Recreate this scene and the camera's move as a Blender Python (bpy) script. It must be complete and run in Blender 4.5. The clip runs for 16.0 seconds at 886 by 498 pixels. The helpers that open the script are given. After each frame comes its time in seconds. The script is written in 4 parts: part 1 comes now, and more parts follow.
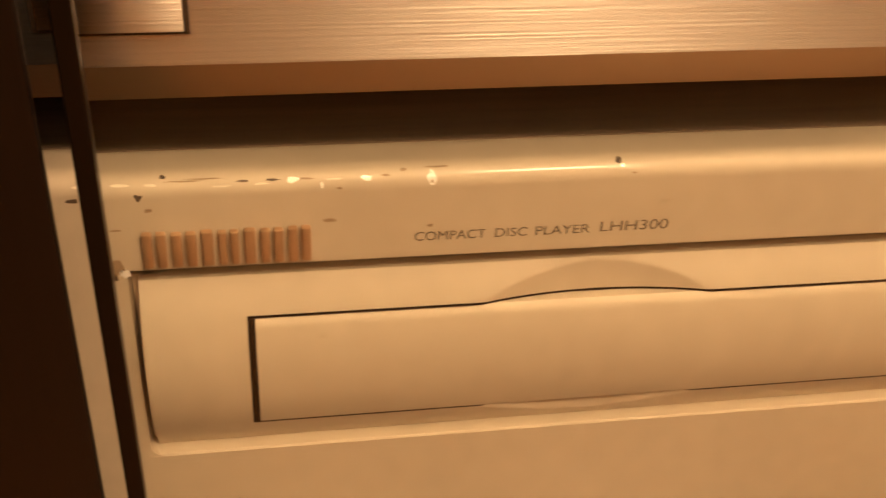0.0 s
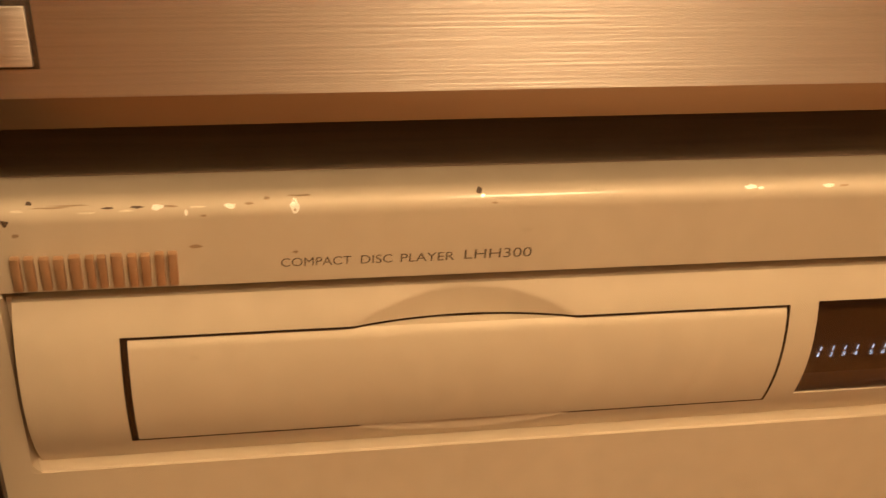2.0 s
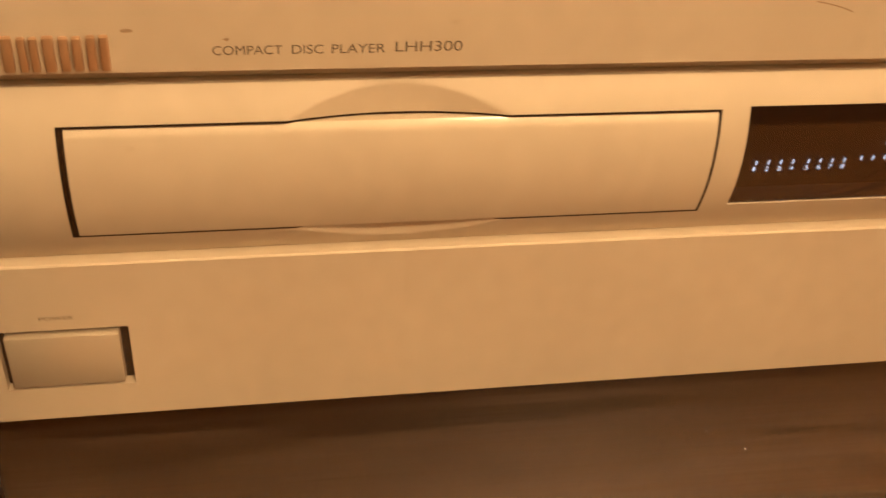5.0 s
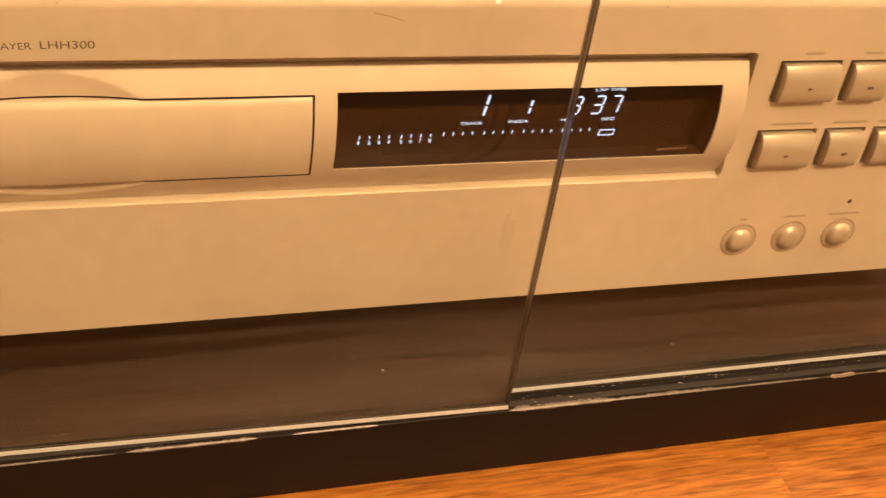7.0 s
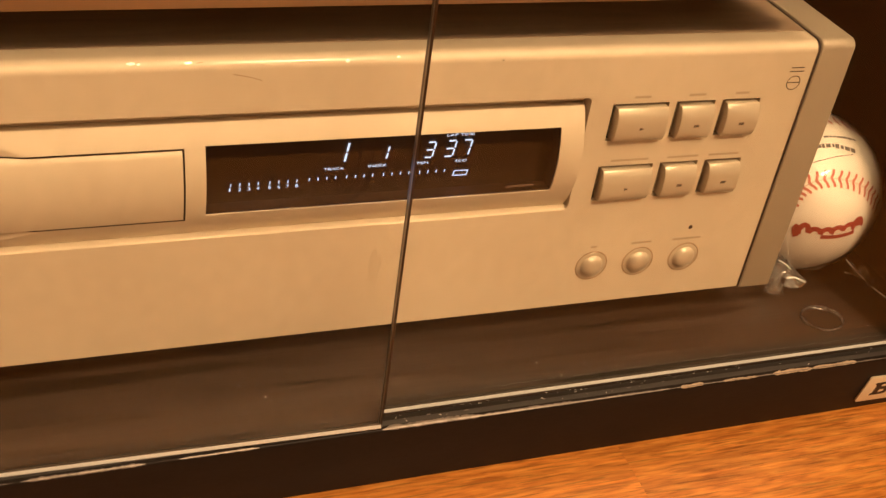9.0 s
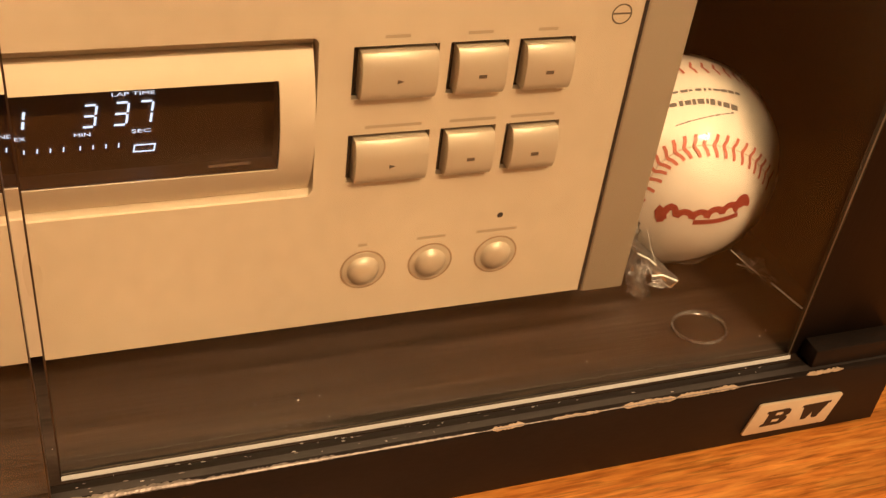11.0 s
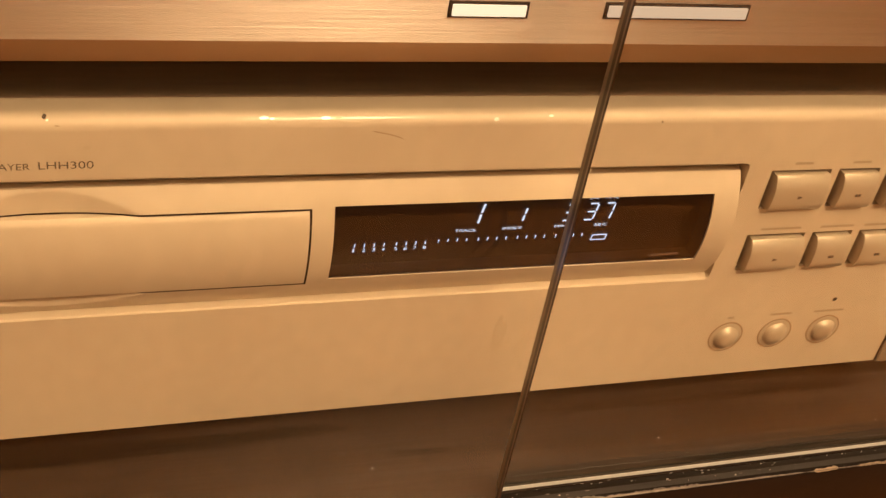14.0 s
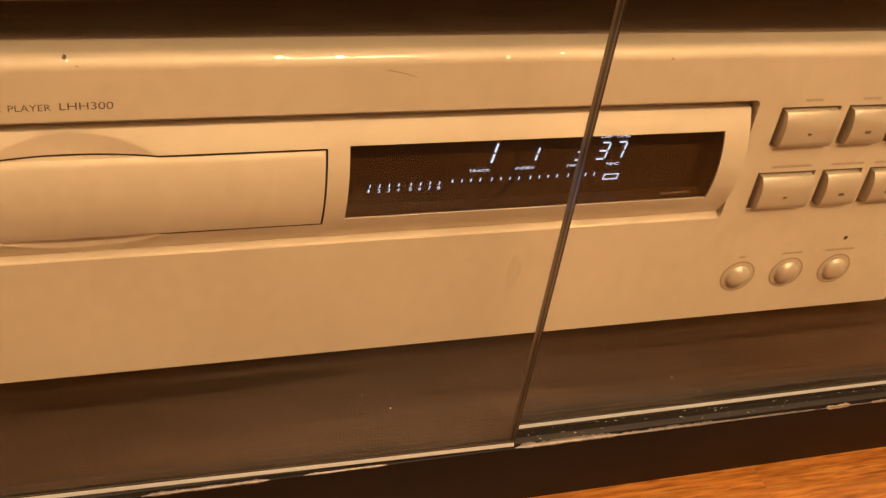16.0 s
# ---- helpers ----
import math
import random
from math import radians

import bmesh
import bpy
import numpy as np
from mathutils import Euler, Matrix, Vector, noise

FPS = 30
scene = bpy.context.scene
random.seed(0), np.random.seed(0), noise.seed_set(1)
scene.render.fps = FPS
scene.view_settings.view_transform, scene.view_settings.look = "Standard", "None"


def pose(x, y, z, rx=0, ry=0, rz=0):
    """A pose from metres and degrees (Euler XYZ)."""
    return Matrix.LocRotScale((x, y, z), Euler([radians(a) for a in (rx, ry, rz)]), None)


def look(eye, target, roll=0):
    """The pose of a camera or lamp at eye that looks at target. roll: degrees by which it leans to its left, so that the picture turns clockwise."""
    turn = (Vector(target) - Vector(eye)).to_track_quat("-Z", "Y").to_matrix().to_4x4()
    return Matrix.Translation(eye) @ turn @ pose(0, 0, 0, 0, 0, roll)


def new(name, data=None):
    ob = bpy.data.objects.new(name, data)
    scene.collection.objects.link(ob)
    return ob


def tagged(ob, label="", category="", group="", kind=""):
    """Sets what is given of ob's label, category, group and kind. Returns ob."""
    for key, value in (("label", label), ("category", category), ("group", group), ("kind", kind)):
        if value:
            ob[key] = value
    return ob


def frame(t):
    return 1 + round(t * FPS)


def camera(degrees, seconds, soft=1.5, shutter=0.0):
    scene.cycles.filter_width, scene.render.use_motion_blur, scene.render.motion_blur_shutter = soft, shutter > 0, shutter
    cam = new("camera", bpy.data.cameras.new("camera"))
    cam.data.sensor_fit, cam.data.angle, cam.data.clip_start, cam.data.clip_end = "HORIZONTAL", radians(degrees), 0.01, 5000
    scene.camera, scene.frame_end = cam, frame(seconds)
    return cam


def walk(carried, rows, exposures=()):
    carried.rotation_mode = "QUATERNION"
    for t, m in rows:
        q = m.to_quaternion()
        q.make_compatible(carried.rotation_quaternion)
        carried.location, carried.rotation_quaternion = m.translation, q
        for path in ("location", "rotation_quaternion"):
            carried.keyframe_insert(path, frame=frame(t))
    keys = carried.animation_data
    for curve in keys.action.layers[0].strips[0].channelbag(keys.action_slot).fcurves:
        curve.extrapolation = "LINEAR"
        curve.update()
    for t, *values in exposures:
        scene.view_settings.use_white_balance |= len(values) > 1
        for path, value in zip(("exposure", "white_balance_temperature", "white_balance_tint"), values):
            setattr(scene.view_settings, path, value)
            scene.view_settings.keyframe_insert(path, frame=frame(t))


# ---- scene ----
import itertools

# Lengths below are in millimetres from the front face of the disc player; mm() turns them into metres above the floor.
cam = camera(43.7, 16.0, soft=1.35, shutter=0.45)
PATH = [
    (0, -0.1387, -0.1643, 0.2600, 54.80, -2.96, -9.20),
    (0.5, -0.1249, -0.1729, 0.2629, 55.39, -3.32, -9.37),
    (1, -0.1144, -0.1726, 0.2648, 55.17, -3.21, -9.39),
    (1.5, -0.1106, -0.1721, 0.2682, 55.72, -3.43, -9.63),
    (2, -0.1159, -0.1715, 0.2677, 55.31, -3.65, -9.17),
    (2.5, -0.1240, -0.1717, 0.2617, 54.83, -3.62, -8.90),
    (3, -0.1265, -0.1730, 0.2526, 54.03, -3.63, -8.84),
    (3.2, -0.1239, -0.1764, 0.2478, 53.44, -3.72, -8.76),
    (5.3, -0.0950, -0.2010, 0.2490, 51.82, -3.86, -9.55),
    (5.5, -0.0860, -0.2210, 0.2590, 52.52, -3.97, -10.24),
    (6, -0.0657, -0.2439, 0.2657, 52.37, -5.69, -11.81),
    (6.5, -0.0604, -0.2613, 0.2803, 52.84, -6.33, -13.40),
    (7, -0.0590, -0.2689, 0.2857, 52.83, -7.12, -14.97),
    (7.5, -0.0495, -0.2906, 0.2954, 53.22, -7.11, -15.58),
    (8, -0.0471, -0.2980, 0.3043, 53.53, -7.16, -16.56),
    (8.5, -0.0433, -0.3049, 0.3086, 53.90, -7.23, -17.15),
    (9, -0.0430, -0.3008, 0.3112, 54.61, -7.23, -18.30),
    (9.5, 0.0259, -0.2680, 0.2796, 53.88, -6.25, -18.90),
    (9.7, 0.0567, -0.2508, 0.2639, 52.56, -6.28, -18.94),
    (11.8, 0.0722, -0.2348, 0.2653, 52.92, -6.93, -17.92),
    (12, 0.0514, -0.2349, 0.2713, 52.91, -7.55, -17.22),
    (12.5, -0.0005, -0.2462, 0.2984, 53.46, -8.33, -17.23),
    (13, -0.0407, -0.2643, 0.3203, 53.85, -8.69, -16.61),
    (13.5, -0.0524, -0.2513, 0.3127, 53.82, -9.12, -16.07),
    (14, -0.0653, -0.2500, 0.3081, 53.60, -8.65, -15.91),
    (14.5, -0.0659, -0.2509, 0.3069, 53.05, -7.97, -16.36),
    (15, -0.0688, -0.2516, 0.3043, 52.64, -7.38, -16.56),
    (15.5, -0.0662, -0.2560, 0.3024, 52.41, -7.27, -16.32),
    (16, -0.0680, -0.2595, 0.3033, 52.11, -7.62, -15.88),
]
LIGHTNESS = [(0.0, -0.45), (0.8, -0.46), (1.6, -0.62), (2.2, -0.55), (3.2, -0.50), (5.3, -0.24), (6.0, -0.22), (6.6, -0.09), (8.0, -0.13), (9.0, -0.18), (12.0, -0.06), (13.0, -0.38), (14.0, -0.32), (16.0, -0.34)]
walk(cam, [(t, pose(x, y, z, a, b, c)) for t, x, y, z, a, b, c in PATH], LIGHTNESS)

FLOOR = -68.5


def mm(x, y, z):
    return Vector((x, y, z - FLOOR)) * 0.001


# ---- light: a warm ceiling lamp in front of the cabinet, in a closed room ----
world = bpy.data.worlds.new("world")
scene.world = world
world.use_nodes = True
world.node_tree.nodes["Background"].inputs[0].default_value = (0.02, 0.012, 0.006, 1)
world.node_tree.nodes["Background"].inputs[1].default_value = 0.2
lamp = bpy.data.lights.new("ceiling_lamp", "AREA")
lamp.shape, lamp.size, lamp.energy, lamp.color = "DISK", 0.4, 97.0, (1.0, 0.628, 0.334)
lamp_object = new("ceiling_lamp", lamp)
lamp_object.matrix_world = look((0.66, -1.8, 2.36), (0.66, -1.6, 0.0))


# ---- materials ----
def material(name, colour, rough=0.5, metal=0.0, spread=0.0, scale=(60, 60, 60), fine=0.0, fine_scale=(900, 900, 900), bump=0.0, rough_spread=0.0, coat=0.0, coat_rough=0.15, specular=0.5):
    m = bpy.data.materials.new(name)
    m.use_nodes = True
    n, l = m.node_tree.nodes, m.node_tree.links
    b = n["Principled BSDF"]
    b.inputs["Roughness"].default_value, b.inputs["Metallic"].default_value = rough, metal
    b.inputs["Base Color"].default_value = (*colour, 1)
    b.inputs["Coat Weight"].default_value, b.inputs["Coat Roughness"].default_value = coat, coat_rough
    b.inputs["Specular IOR Level"].default_value = specular
    co = n.new("ShaderNodeTexCoord")

    def cloud(sc, detail):
        mp = n.new("ShaderNodeMapping")
        mp.inputs["Scale"].default_value = sc
        t = n.new("ShaderNodeTexNoise")
        t.inputs["Scale"].default_value, t.inputs["Detail"].default_value = 1.0, detail
        l.new(co.outputs["Object"], mp.inputs[0])
        l.new(mp.outputs[0], t.inputs["Vector"])
        return t.outputs["Fac"]
    large, small = cloud(scale, 5), cloud(fine_scale, 3)
    if spread or fine:
        add = n.new("ShaderNodeMath")
        add.operation = "MULTIPLY_ADD"
        add.inputs[1].default_value = 2 * spread
        l.new(large, add.inputs[0])
        second = n.new("ShaderNodeMath")
        second.operation = "MULTIPLY_ADD"
        second.inputs[1].default_value, second.inputs[2].default_value = 2 * fine, 1 - spread - fine
        l.new(small, second.inputs[0])
        l.new(second.outputs[0], add.inputs[2])
        mix = n.new("ShaderNodeVectorMath")
        mix.operation = "SCALE"
        mix.inputs[0].default_value = colour
        l.new(add.outputs[0], mix.inputs["Scale"])
        l.new(mix.outputs[0], b.inputs["Base Color"])
    if rough_spread:
        r = n.new("ShaderNodeMapRange")
        r.inputs["To Min"].default_value, r.inputs["To Max"].default_value = rough - rough_spread, rough + rough_spread
        l.new(large, r.inputs[0])
        l.new(r.outputs[0], b.inputs["Roughness"])
    if bump:
        bp = n.new("ShaderNodeBump")
        bp.inputs["Strength"].default_value, bp.inputs["Distance"].default_value = bump, 0.0004
        l.new(small, bp.inputs["Height"])
        l.new(bp.outputs[0], b.inputs["Normal"])
    return m


def glow(name, colour, strength):
    m = bpy.data.materials.new(name)
    m.use_nodes = True
    b = m.node_tree.nodes["Principled BSDF"]
    b.inputs["Base Color"].default_value = (0.02, 0.02, 0.02, 1)
    b.inputs["Emission Color"].default_value = (*colour, 1)
    b.inputs["Emission Strength"].default_value = strength
    return m


def clear(name, colour, rough=0.0, ior=1.45):
    m = bpy.data.materials.new(name)
    m.use_nodes = True
    b = m.node_tree.nodes["Principled BSDF"]
    b.inputs["Base Color"].default_value = (*colour, 1)
    b.inputs["Transmission Weight"].default_value, b.inputs["Roughness"].default_value, b.inputs["IOR"].default_value = 1.0, rough, ior
    return m


def film(name, tint, gloss, rough):
    """A thin see-through sheet: tinted, with a glossy surface."""
    m = bpy.data.materials.new(name)
    m.use_nodes = True
    n, l = m.node_tree.nodes, m.node_tree.links
    n.clear()
    out, mix, tr, gl, lw = (n.new("ShaderNode" + k) for k in ("OutputMaterial", "MixShader", "BsdfTransparent", "BsdfGlossy", "LayerWeight"))
    tr.inputs["Color"].default_value = (*tint, 1)
    gl.inputs["Roughness"].default_value = rough
    gl.inputs["Color"].default_value = (1, 1, 1, 1)
    lw.inputs["Blend"].default_value = gloss
    l.new(lw.outputs["Fresnel"], mix.inputs[0])
    l.new(tr.outputs[0], mix.inputs[1])
    l.new(gl.outputs[0], mix.inputs[2])
    l.new(mix.outputs[0], out.inputs[0])
    return m


champagne = material("champagne_paint", (0.565, 0.48, 0.36), 0.58, 0.18, 0.15, (16, 16, 9), 0.10, (200, 200, 140), 0.05, 0.06, coat=0.32, coat_rough=0.12)
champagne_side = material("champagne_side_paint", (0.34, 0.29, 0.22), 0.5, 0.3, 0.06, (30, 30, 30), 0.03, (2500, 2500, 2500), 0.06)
button_paint = material("button_paint", (0.475, 0.41, 0.312), 0.38, 0.3, 0.05, (60, 60, 60), 0.03, (2500, 2500, 2500), 0.04)
gold = material("gold_badge", (0.46, 0.30, 0.175), 0.4, 0.6, 0.18, (180, 180, 180), 0.1, (1500, 1500, 1500), 0.1)
print_ink = material("printed_ink", (0.10, 0.075, 0.05), 0.6)
pale_ink = material("pale_ink", (0.36, 0.29, 0.205), 0.6)
faint_ink = material("faint_ink", (0.13, 0.085, 0.055), 0.6)
smudge = material("faint_smudge", (0.515, 0.43, 0.315), 0.5, 0.1, 0.1, (200, 200, 60))
dust = material("dust_speck", (0.8, 0.76, 0.7), 0.9)
knot_film = film("crushed_plastic", (0.95, 0.95, 0.94), 0.5, 0.16)
tail_film = film("gathered_plastic", (0.93, 0.93, 0.92), 0.5, 0.22)
gap_brown = material("gap_brown", (0.016, 0.008, 0.004), 0.7, specular=0.15)
gap_black = material("gap_black", (0.02, 0.014, 0.01), 0.7)
brushed = material("brushed_aluminium", (0.62, 0.59, 0.55), 0.30, 1.0, 0.05, (16, 1000, 1000), 0.14, (24, 2600, 2600), 0.5, 0.04)
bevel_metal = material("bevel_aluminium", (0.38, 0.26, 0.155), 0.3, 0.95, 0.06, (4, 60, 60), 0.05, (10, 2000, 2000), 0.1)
key_white = glow("lit_white_key", (1.0, 0.78, 0.53), 1.5)
key_pale = glow("lit_pale_key", (1.0, 0.68, 0.45), 0.85)
key_trim = material("dark_key_trim", (0.035, 0.022, 0.014), 0.5)
# Top cover: brown, with part of the amplifier's shade painted into it.
cover_shaded = material("brown_cover_with_shade", (0.21, 0.155, 0.108), 0.6, 0.0, 0.35, (7, 120, 160), 0.25, (30, 600, 900), 0.15, specular=0.2)
dusty_lacquer = material("dusty_black_lacquer", (0.042, 0.037, 0.034), 0.6, 0.0, 0.45, (40, 200, 200), 0.3, (300, 900, 900), 0.1)
lacquer = material("black_lacquer", (0.020, 0.0158, 0.0135), 0.4, 0.0, 0.3, (20, 60, 60), 0.2, (300, 900, 900), 0.05, 0.1, specular=0.14)
cabinet_dark = material("dark_cabinet_veneer", (0.008, 0.005, 0.0034), 0.5, 0.0, 0.4, (90, 90, 7), 0.3, (900, 900, 26), 0.1, 0.08, specular=0.25)
bare_wood = material("bare_chipped_wood", (0.52, 0.42, 0.30), 0.8, 0.0, 0.3, (300, 300, 300), 0.2, (1200, 1200, 1200), 0.3)
grey_wear = material("grey_worn_lacquer", (0.26, 0.235, 0.215), 0.38, 0.6, 0.6, (300, 300, 300), 0.3, (1500, 1500, 1500), 0.3)
chip_dark = material("dark_chip", (0.07, 0.045, 0.028), 0.6, 0.0, 0.4, (400, 400, 400))
chip_brown = material("brown_scuff", (0.30, 0.21, 0.13), 0.6, 0.0, 0.3, (400, 400, 400))
chip_tan = material("tan_seam", (0.52, 0.42, 0.33), 0.7)
# Worn paint on the chips, painted light on the key pockets' corners.
chip_lit_pale = material("pale_worn_and_lit_paint", (0.74, 0.67, 0.54), 0.5, 0.1, 0.25, (500, 500, 500), 0.2, (1500, 1500, 1500))
chip_bright = material("bare_metal_chip", (0.95, 0.93, 0.88), 0.3, 0.25, 0.05, (400, 400, 400))
edge_dark = material("dark_glass_edge", (0.006, 0.0045, 0.0035), 0.35, 0.0, 0.3, (300, 300, 20), specular=0.2)
# Pale colour for the doors' bottom highlight, film edge and painted film glints.
edge_pale = material("pale_edge_and_glint", (0.80, 0.86, 0.86), 0.7, 0.0, 0.18, (20, 300, 300), 0.08, specular=0.15)
edge_dull = material("dull_bevel_edge", (0.15, 0.135, 0.11), 0.5, 0.0, 0.2, (20, 300, 300), specular=0.2)
edge_brown = material("brown_glass_edge", (0.030, 0.018, 0.010), 0.3, 0.0, 0.2, (300, 300, 20))
edge_tan = material("dull_glass_edge", (0.30, 0.25, 0.185), 0.35, 0.0, 0.15, (60, 300, 60))
pane_glass = clear("pane_glass", (0.95, 0.97, 0.94))
pane_glass.node_tree.nodes["Principled BSDF"].inputs["Specular Tint"].default_value = (0.28, 0.28, 0.28, 1)  # tint colour holds down the floor's reflection in the glass
smoke = film("smoked_window", (0.24, 0.20, 0.165), 0.30, 0.05)
wrap_film = film("clear_plastic_wrap", (0.97, 0.97, 0.96), 0.28, 0.09)
thin_clear = film("thin_clear_plastic", (0.93, 0.92, 0.90), 0.06, 0.2)
cavity = material("display_cavity", (0.13, 0.075, 0.047), 0.55, 0.0, 0.15, (60, 60, 60))
digits_lit = glow("display_light", (0.50, 0.66, 1.0), 9.0)
digits_dim = glow("display_dim_light", (0.55, 0.70, 1.0), 9.0)
leather = material("white_leather", (0.80, 0.75, 0.67), 0.45, 0.0, 0.08, (90, 90, 90), 0.05, (1400, 1400, 1400), 0.25)
stitch_thread = material("faded_red_thread", (0.50, 0.15, 0.105), 0.6, 0.0, 0.2, (300, 300, 300))
red_thread = material("red_thread", (0.36, 0.06, 0.042), 0.6, 0.0, 0.15, (300, 300, 300))
ink_black = material("ball_ink", (0.17, 0.15, 0.14), 0.6)
plate_cream = material("cream_plate", (0.78, 0.70, 0.52), 0.4, 0.0, 0.08, (120, 120, 120), 0.05)
plate_black = material("plate_ink", (0.03, 0.022, 0.018), 0.5)
rubber = material("rubber_foot", (0.03, 0.03, 0.03), 0.8)
wallpaper = material("wallpaper", (0.15, 0.12, 0.095), 0.85, 0.0, 0.05, (3, 3, 3), 0.05, (250, 250, 250), 0.3)
ceiling_paint = material("ceiling_paint", (0.4, 0.36, 0.3), 0.9, 0.0, 0.04, (3, 3, 3), 0.04, (250, 250, 250), 0.2)


def streaks(m, scale, detail, distortion, shifted=False):
    """Noise drawn out along x by a scale; shifted: moved on from object to object."""
    n, l = m.node_tree.nodes, m.node_tree.links
    co, mp, t = (n.new("ShaderNode" + k) for k in ("TexCoord", "Mapping", "TexNoise"))
    mp.inputs["Scale"].default_value = scale
    source = co.outputs["Object"]
    if shifted:
        info, move = n.new("ShaderNodeObjectInfo"), n.new("ShaderNodeVectorMath")
        l.new(source, move.inputs[0])
        l.new(info.outputs["Random"], move.inputs[1])
        source = move.outputs[0]
    l.new(source, mp.inputs[0])
    l.new(mp.outputs[0], t.inputs["Vector"])
    t.inputs["Scale"].default_value, t.inputs["Detail"].default_value, t.inputs["Distortion"].default_value = 1.0, detail, distortion
    return t.outputs["Fac"]


def ranged(m, source, low, high, to_low, to_high):
    n, l = m.node_tree.nodes, m.node_tree.links
    r = n.new("ShaderNodeMapRange")
    for k, v in zip(("From Min", "From Max", "To Min", "To Max"), (low, high, to_low, to_high)):
        r.inputs[k].default_value = v
    l.new(source, r.inputs[0])
    return r.outputs[0]


def times(m, a, b):
    n, l = m.node_tree.nodes, m.node_tree.links
    k = n.new("ShaderNodeMath")
    k.operation = "MULTIPLY"
    l.new(a, k.inputs[0])
    l.new(b, k.inputs[1])
    return k.outputs[0]


def plank_wood():
    """Oiled strip wood: short fine pores, broad soft ribbons, a tone of its own for each plank."""
    m = material("orange_floor_wood", (0.50, 0.205, 0.045), 0.38, 0.0, 0.0, (9, 120, 120), 0.0, (26, 900, 900), 0.10)
    n, l = m.node_tree.nodes, m.node_tree.links
    b = n["Principled BSDF"]
    ramp = n.new("ShaderNodeValToRGB")
    e = ramp.color_ramp.elements
    e[0].position, e[0].color = 0.30, (0.52, 0.17, 0.030, 1)
    e[1].position, e[1].color = 0.72, (0.90, 0.42, 0.092, 1)
    mid = e.new(0.5)
    mid.color = (0.76, 0.295, 0.055, 1)
    l.new(streaks(m, (70, 620, 620), 7.0, 0.4, True), ramp.inputs[0])
    ribbon = ranged(m, streaks(m, (16, 150, 150), 3.0, 1.2, True), 0.3, 0.7, 0.80, 1.16)
    pores = ranged(m, streaks(m, (55, 950, 950), 3.0, 0.3, True), 0.34, 0.46, 0.66, 1.05)
    info = n.new("ShaderNodeObjectInfo")
    tone = ranged(m, info.outputs["Random"], 0.0, 1.0, 0.92, 1.14)
    hue = n.new("ShaderNodeHueSaturation")
    l.new(times(m, times(m, ribbon, pores), tone), hue.inputs["Value"])
    l.new(ramp.outputs[0], hue.inputs["Color"])
    l.new(hue.outputs[0], b.inputs["Base Color"])
    return m


def grained_vinyl():
    """Dark printed wood grain under a film of grey dust."""
    m = material("dark_wood_vinyl", (0.030, 0.0245, 0.0195), 0.5, 0.0, 0.0, (7, 150, 150), 0.0, (25, 700, 700), 0.35, 0.10, specular=0.2)
    n, l = m.node_tree.nodes, m.node_tree.links
    broad = ranged(m, streaks(m, (5, 70, 70), 4.0, 0.8), 0.3, 0.7, 0.72, 1.25)
    fine = ranged(m, streaks(m, (22, 520, 520), 5.0, 0.3), 0.3, 0.7, 0.6, 1.35)
    line = ranged(m, streaks(m, (3.2, 95, 95), 2.0, 1.6), 0.36, 0.41, 0.42, 1.0)
    mix = n.new("ShaderNodeVectorMath")
    mix.operation = "SCALE"
    mix.inputs[0].default_value = (0.034, 0.0232, 0.0160)
    l.new(times(m, times(m, broad, fine), line), mix.inputs["Scale"])
    l.new(mix.outputs[0], n["Principled BSDF"].inputs["Base Color"])
    return m


shelf_vinyl = grained_vinyl()
orange_wood = plank_wood()


def comb(m, rough, strength):
    """Brushing along x: the gloss spreads upward and downward."""
    n, l = m.node_tree.nodes, m.node_tree.links
    up = n.new("ShaderNodeCombineXYZ")
    up.inputs[2].default_value = 1.0
    b = n["Principled BSDF"]
    b.inputs["Anisotropic"].default_value = strength
    for link in list(b.inputs["Roughness"].links):
        l.remove(link)
    b.inputs["Roughness"].default_value = rough
    l.new(up.outputs[0], b.inputs["Tangent"])


comb(brushed, 0.36, 0.98)
comb(bevel_metal, 0.5, 0.7)

# ---- building helpers ----
ORIGIN = {}
INSIDE = 1.9  # all that stands inside the cabinet, set back from the glass


def thing(name, base, label, category, group="", kind="", behind=0.0):
    ob = new(name)
    ob.empty_display_size = 0.02
    ob.location = mm(*base) + Vector((0, behind * 0.001, 0))
    ORIGIN[name if ob.name == name else ob.name] = mm(*base)
    return tagged(ob, label, category, group, kind)


def part(name, bm, mat, parent, label="", smooth=True, rule=None):
    """One mesh under a thing or part; the bmesh is in millimetres from the player's face. rule: picks a second material by face."""
    root = parent
    while root.parent:
        root = root.parent
    at = ORIGIN[root.name]
    for v in bm.verts:
        v.co = mm(*v.co) - at
    bm.normal_update()
    me = bpy.data.meshes.new(name)
    bm.to_mesh(me)
    bm.free()
    mats = mat if isinstance(mat, (list, tuple)) else [mat]
    for m in mats:
        me.materials.append(m)
    if smooth:
        me.shade_smooth()
        me.set_sharp_from_angle(angle=radians(32))
    ob = new(name, me)
    ob.parent = parent
    if label:
        tagged(ob, label)
    return ob


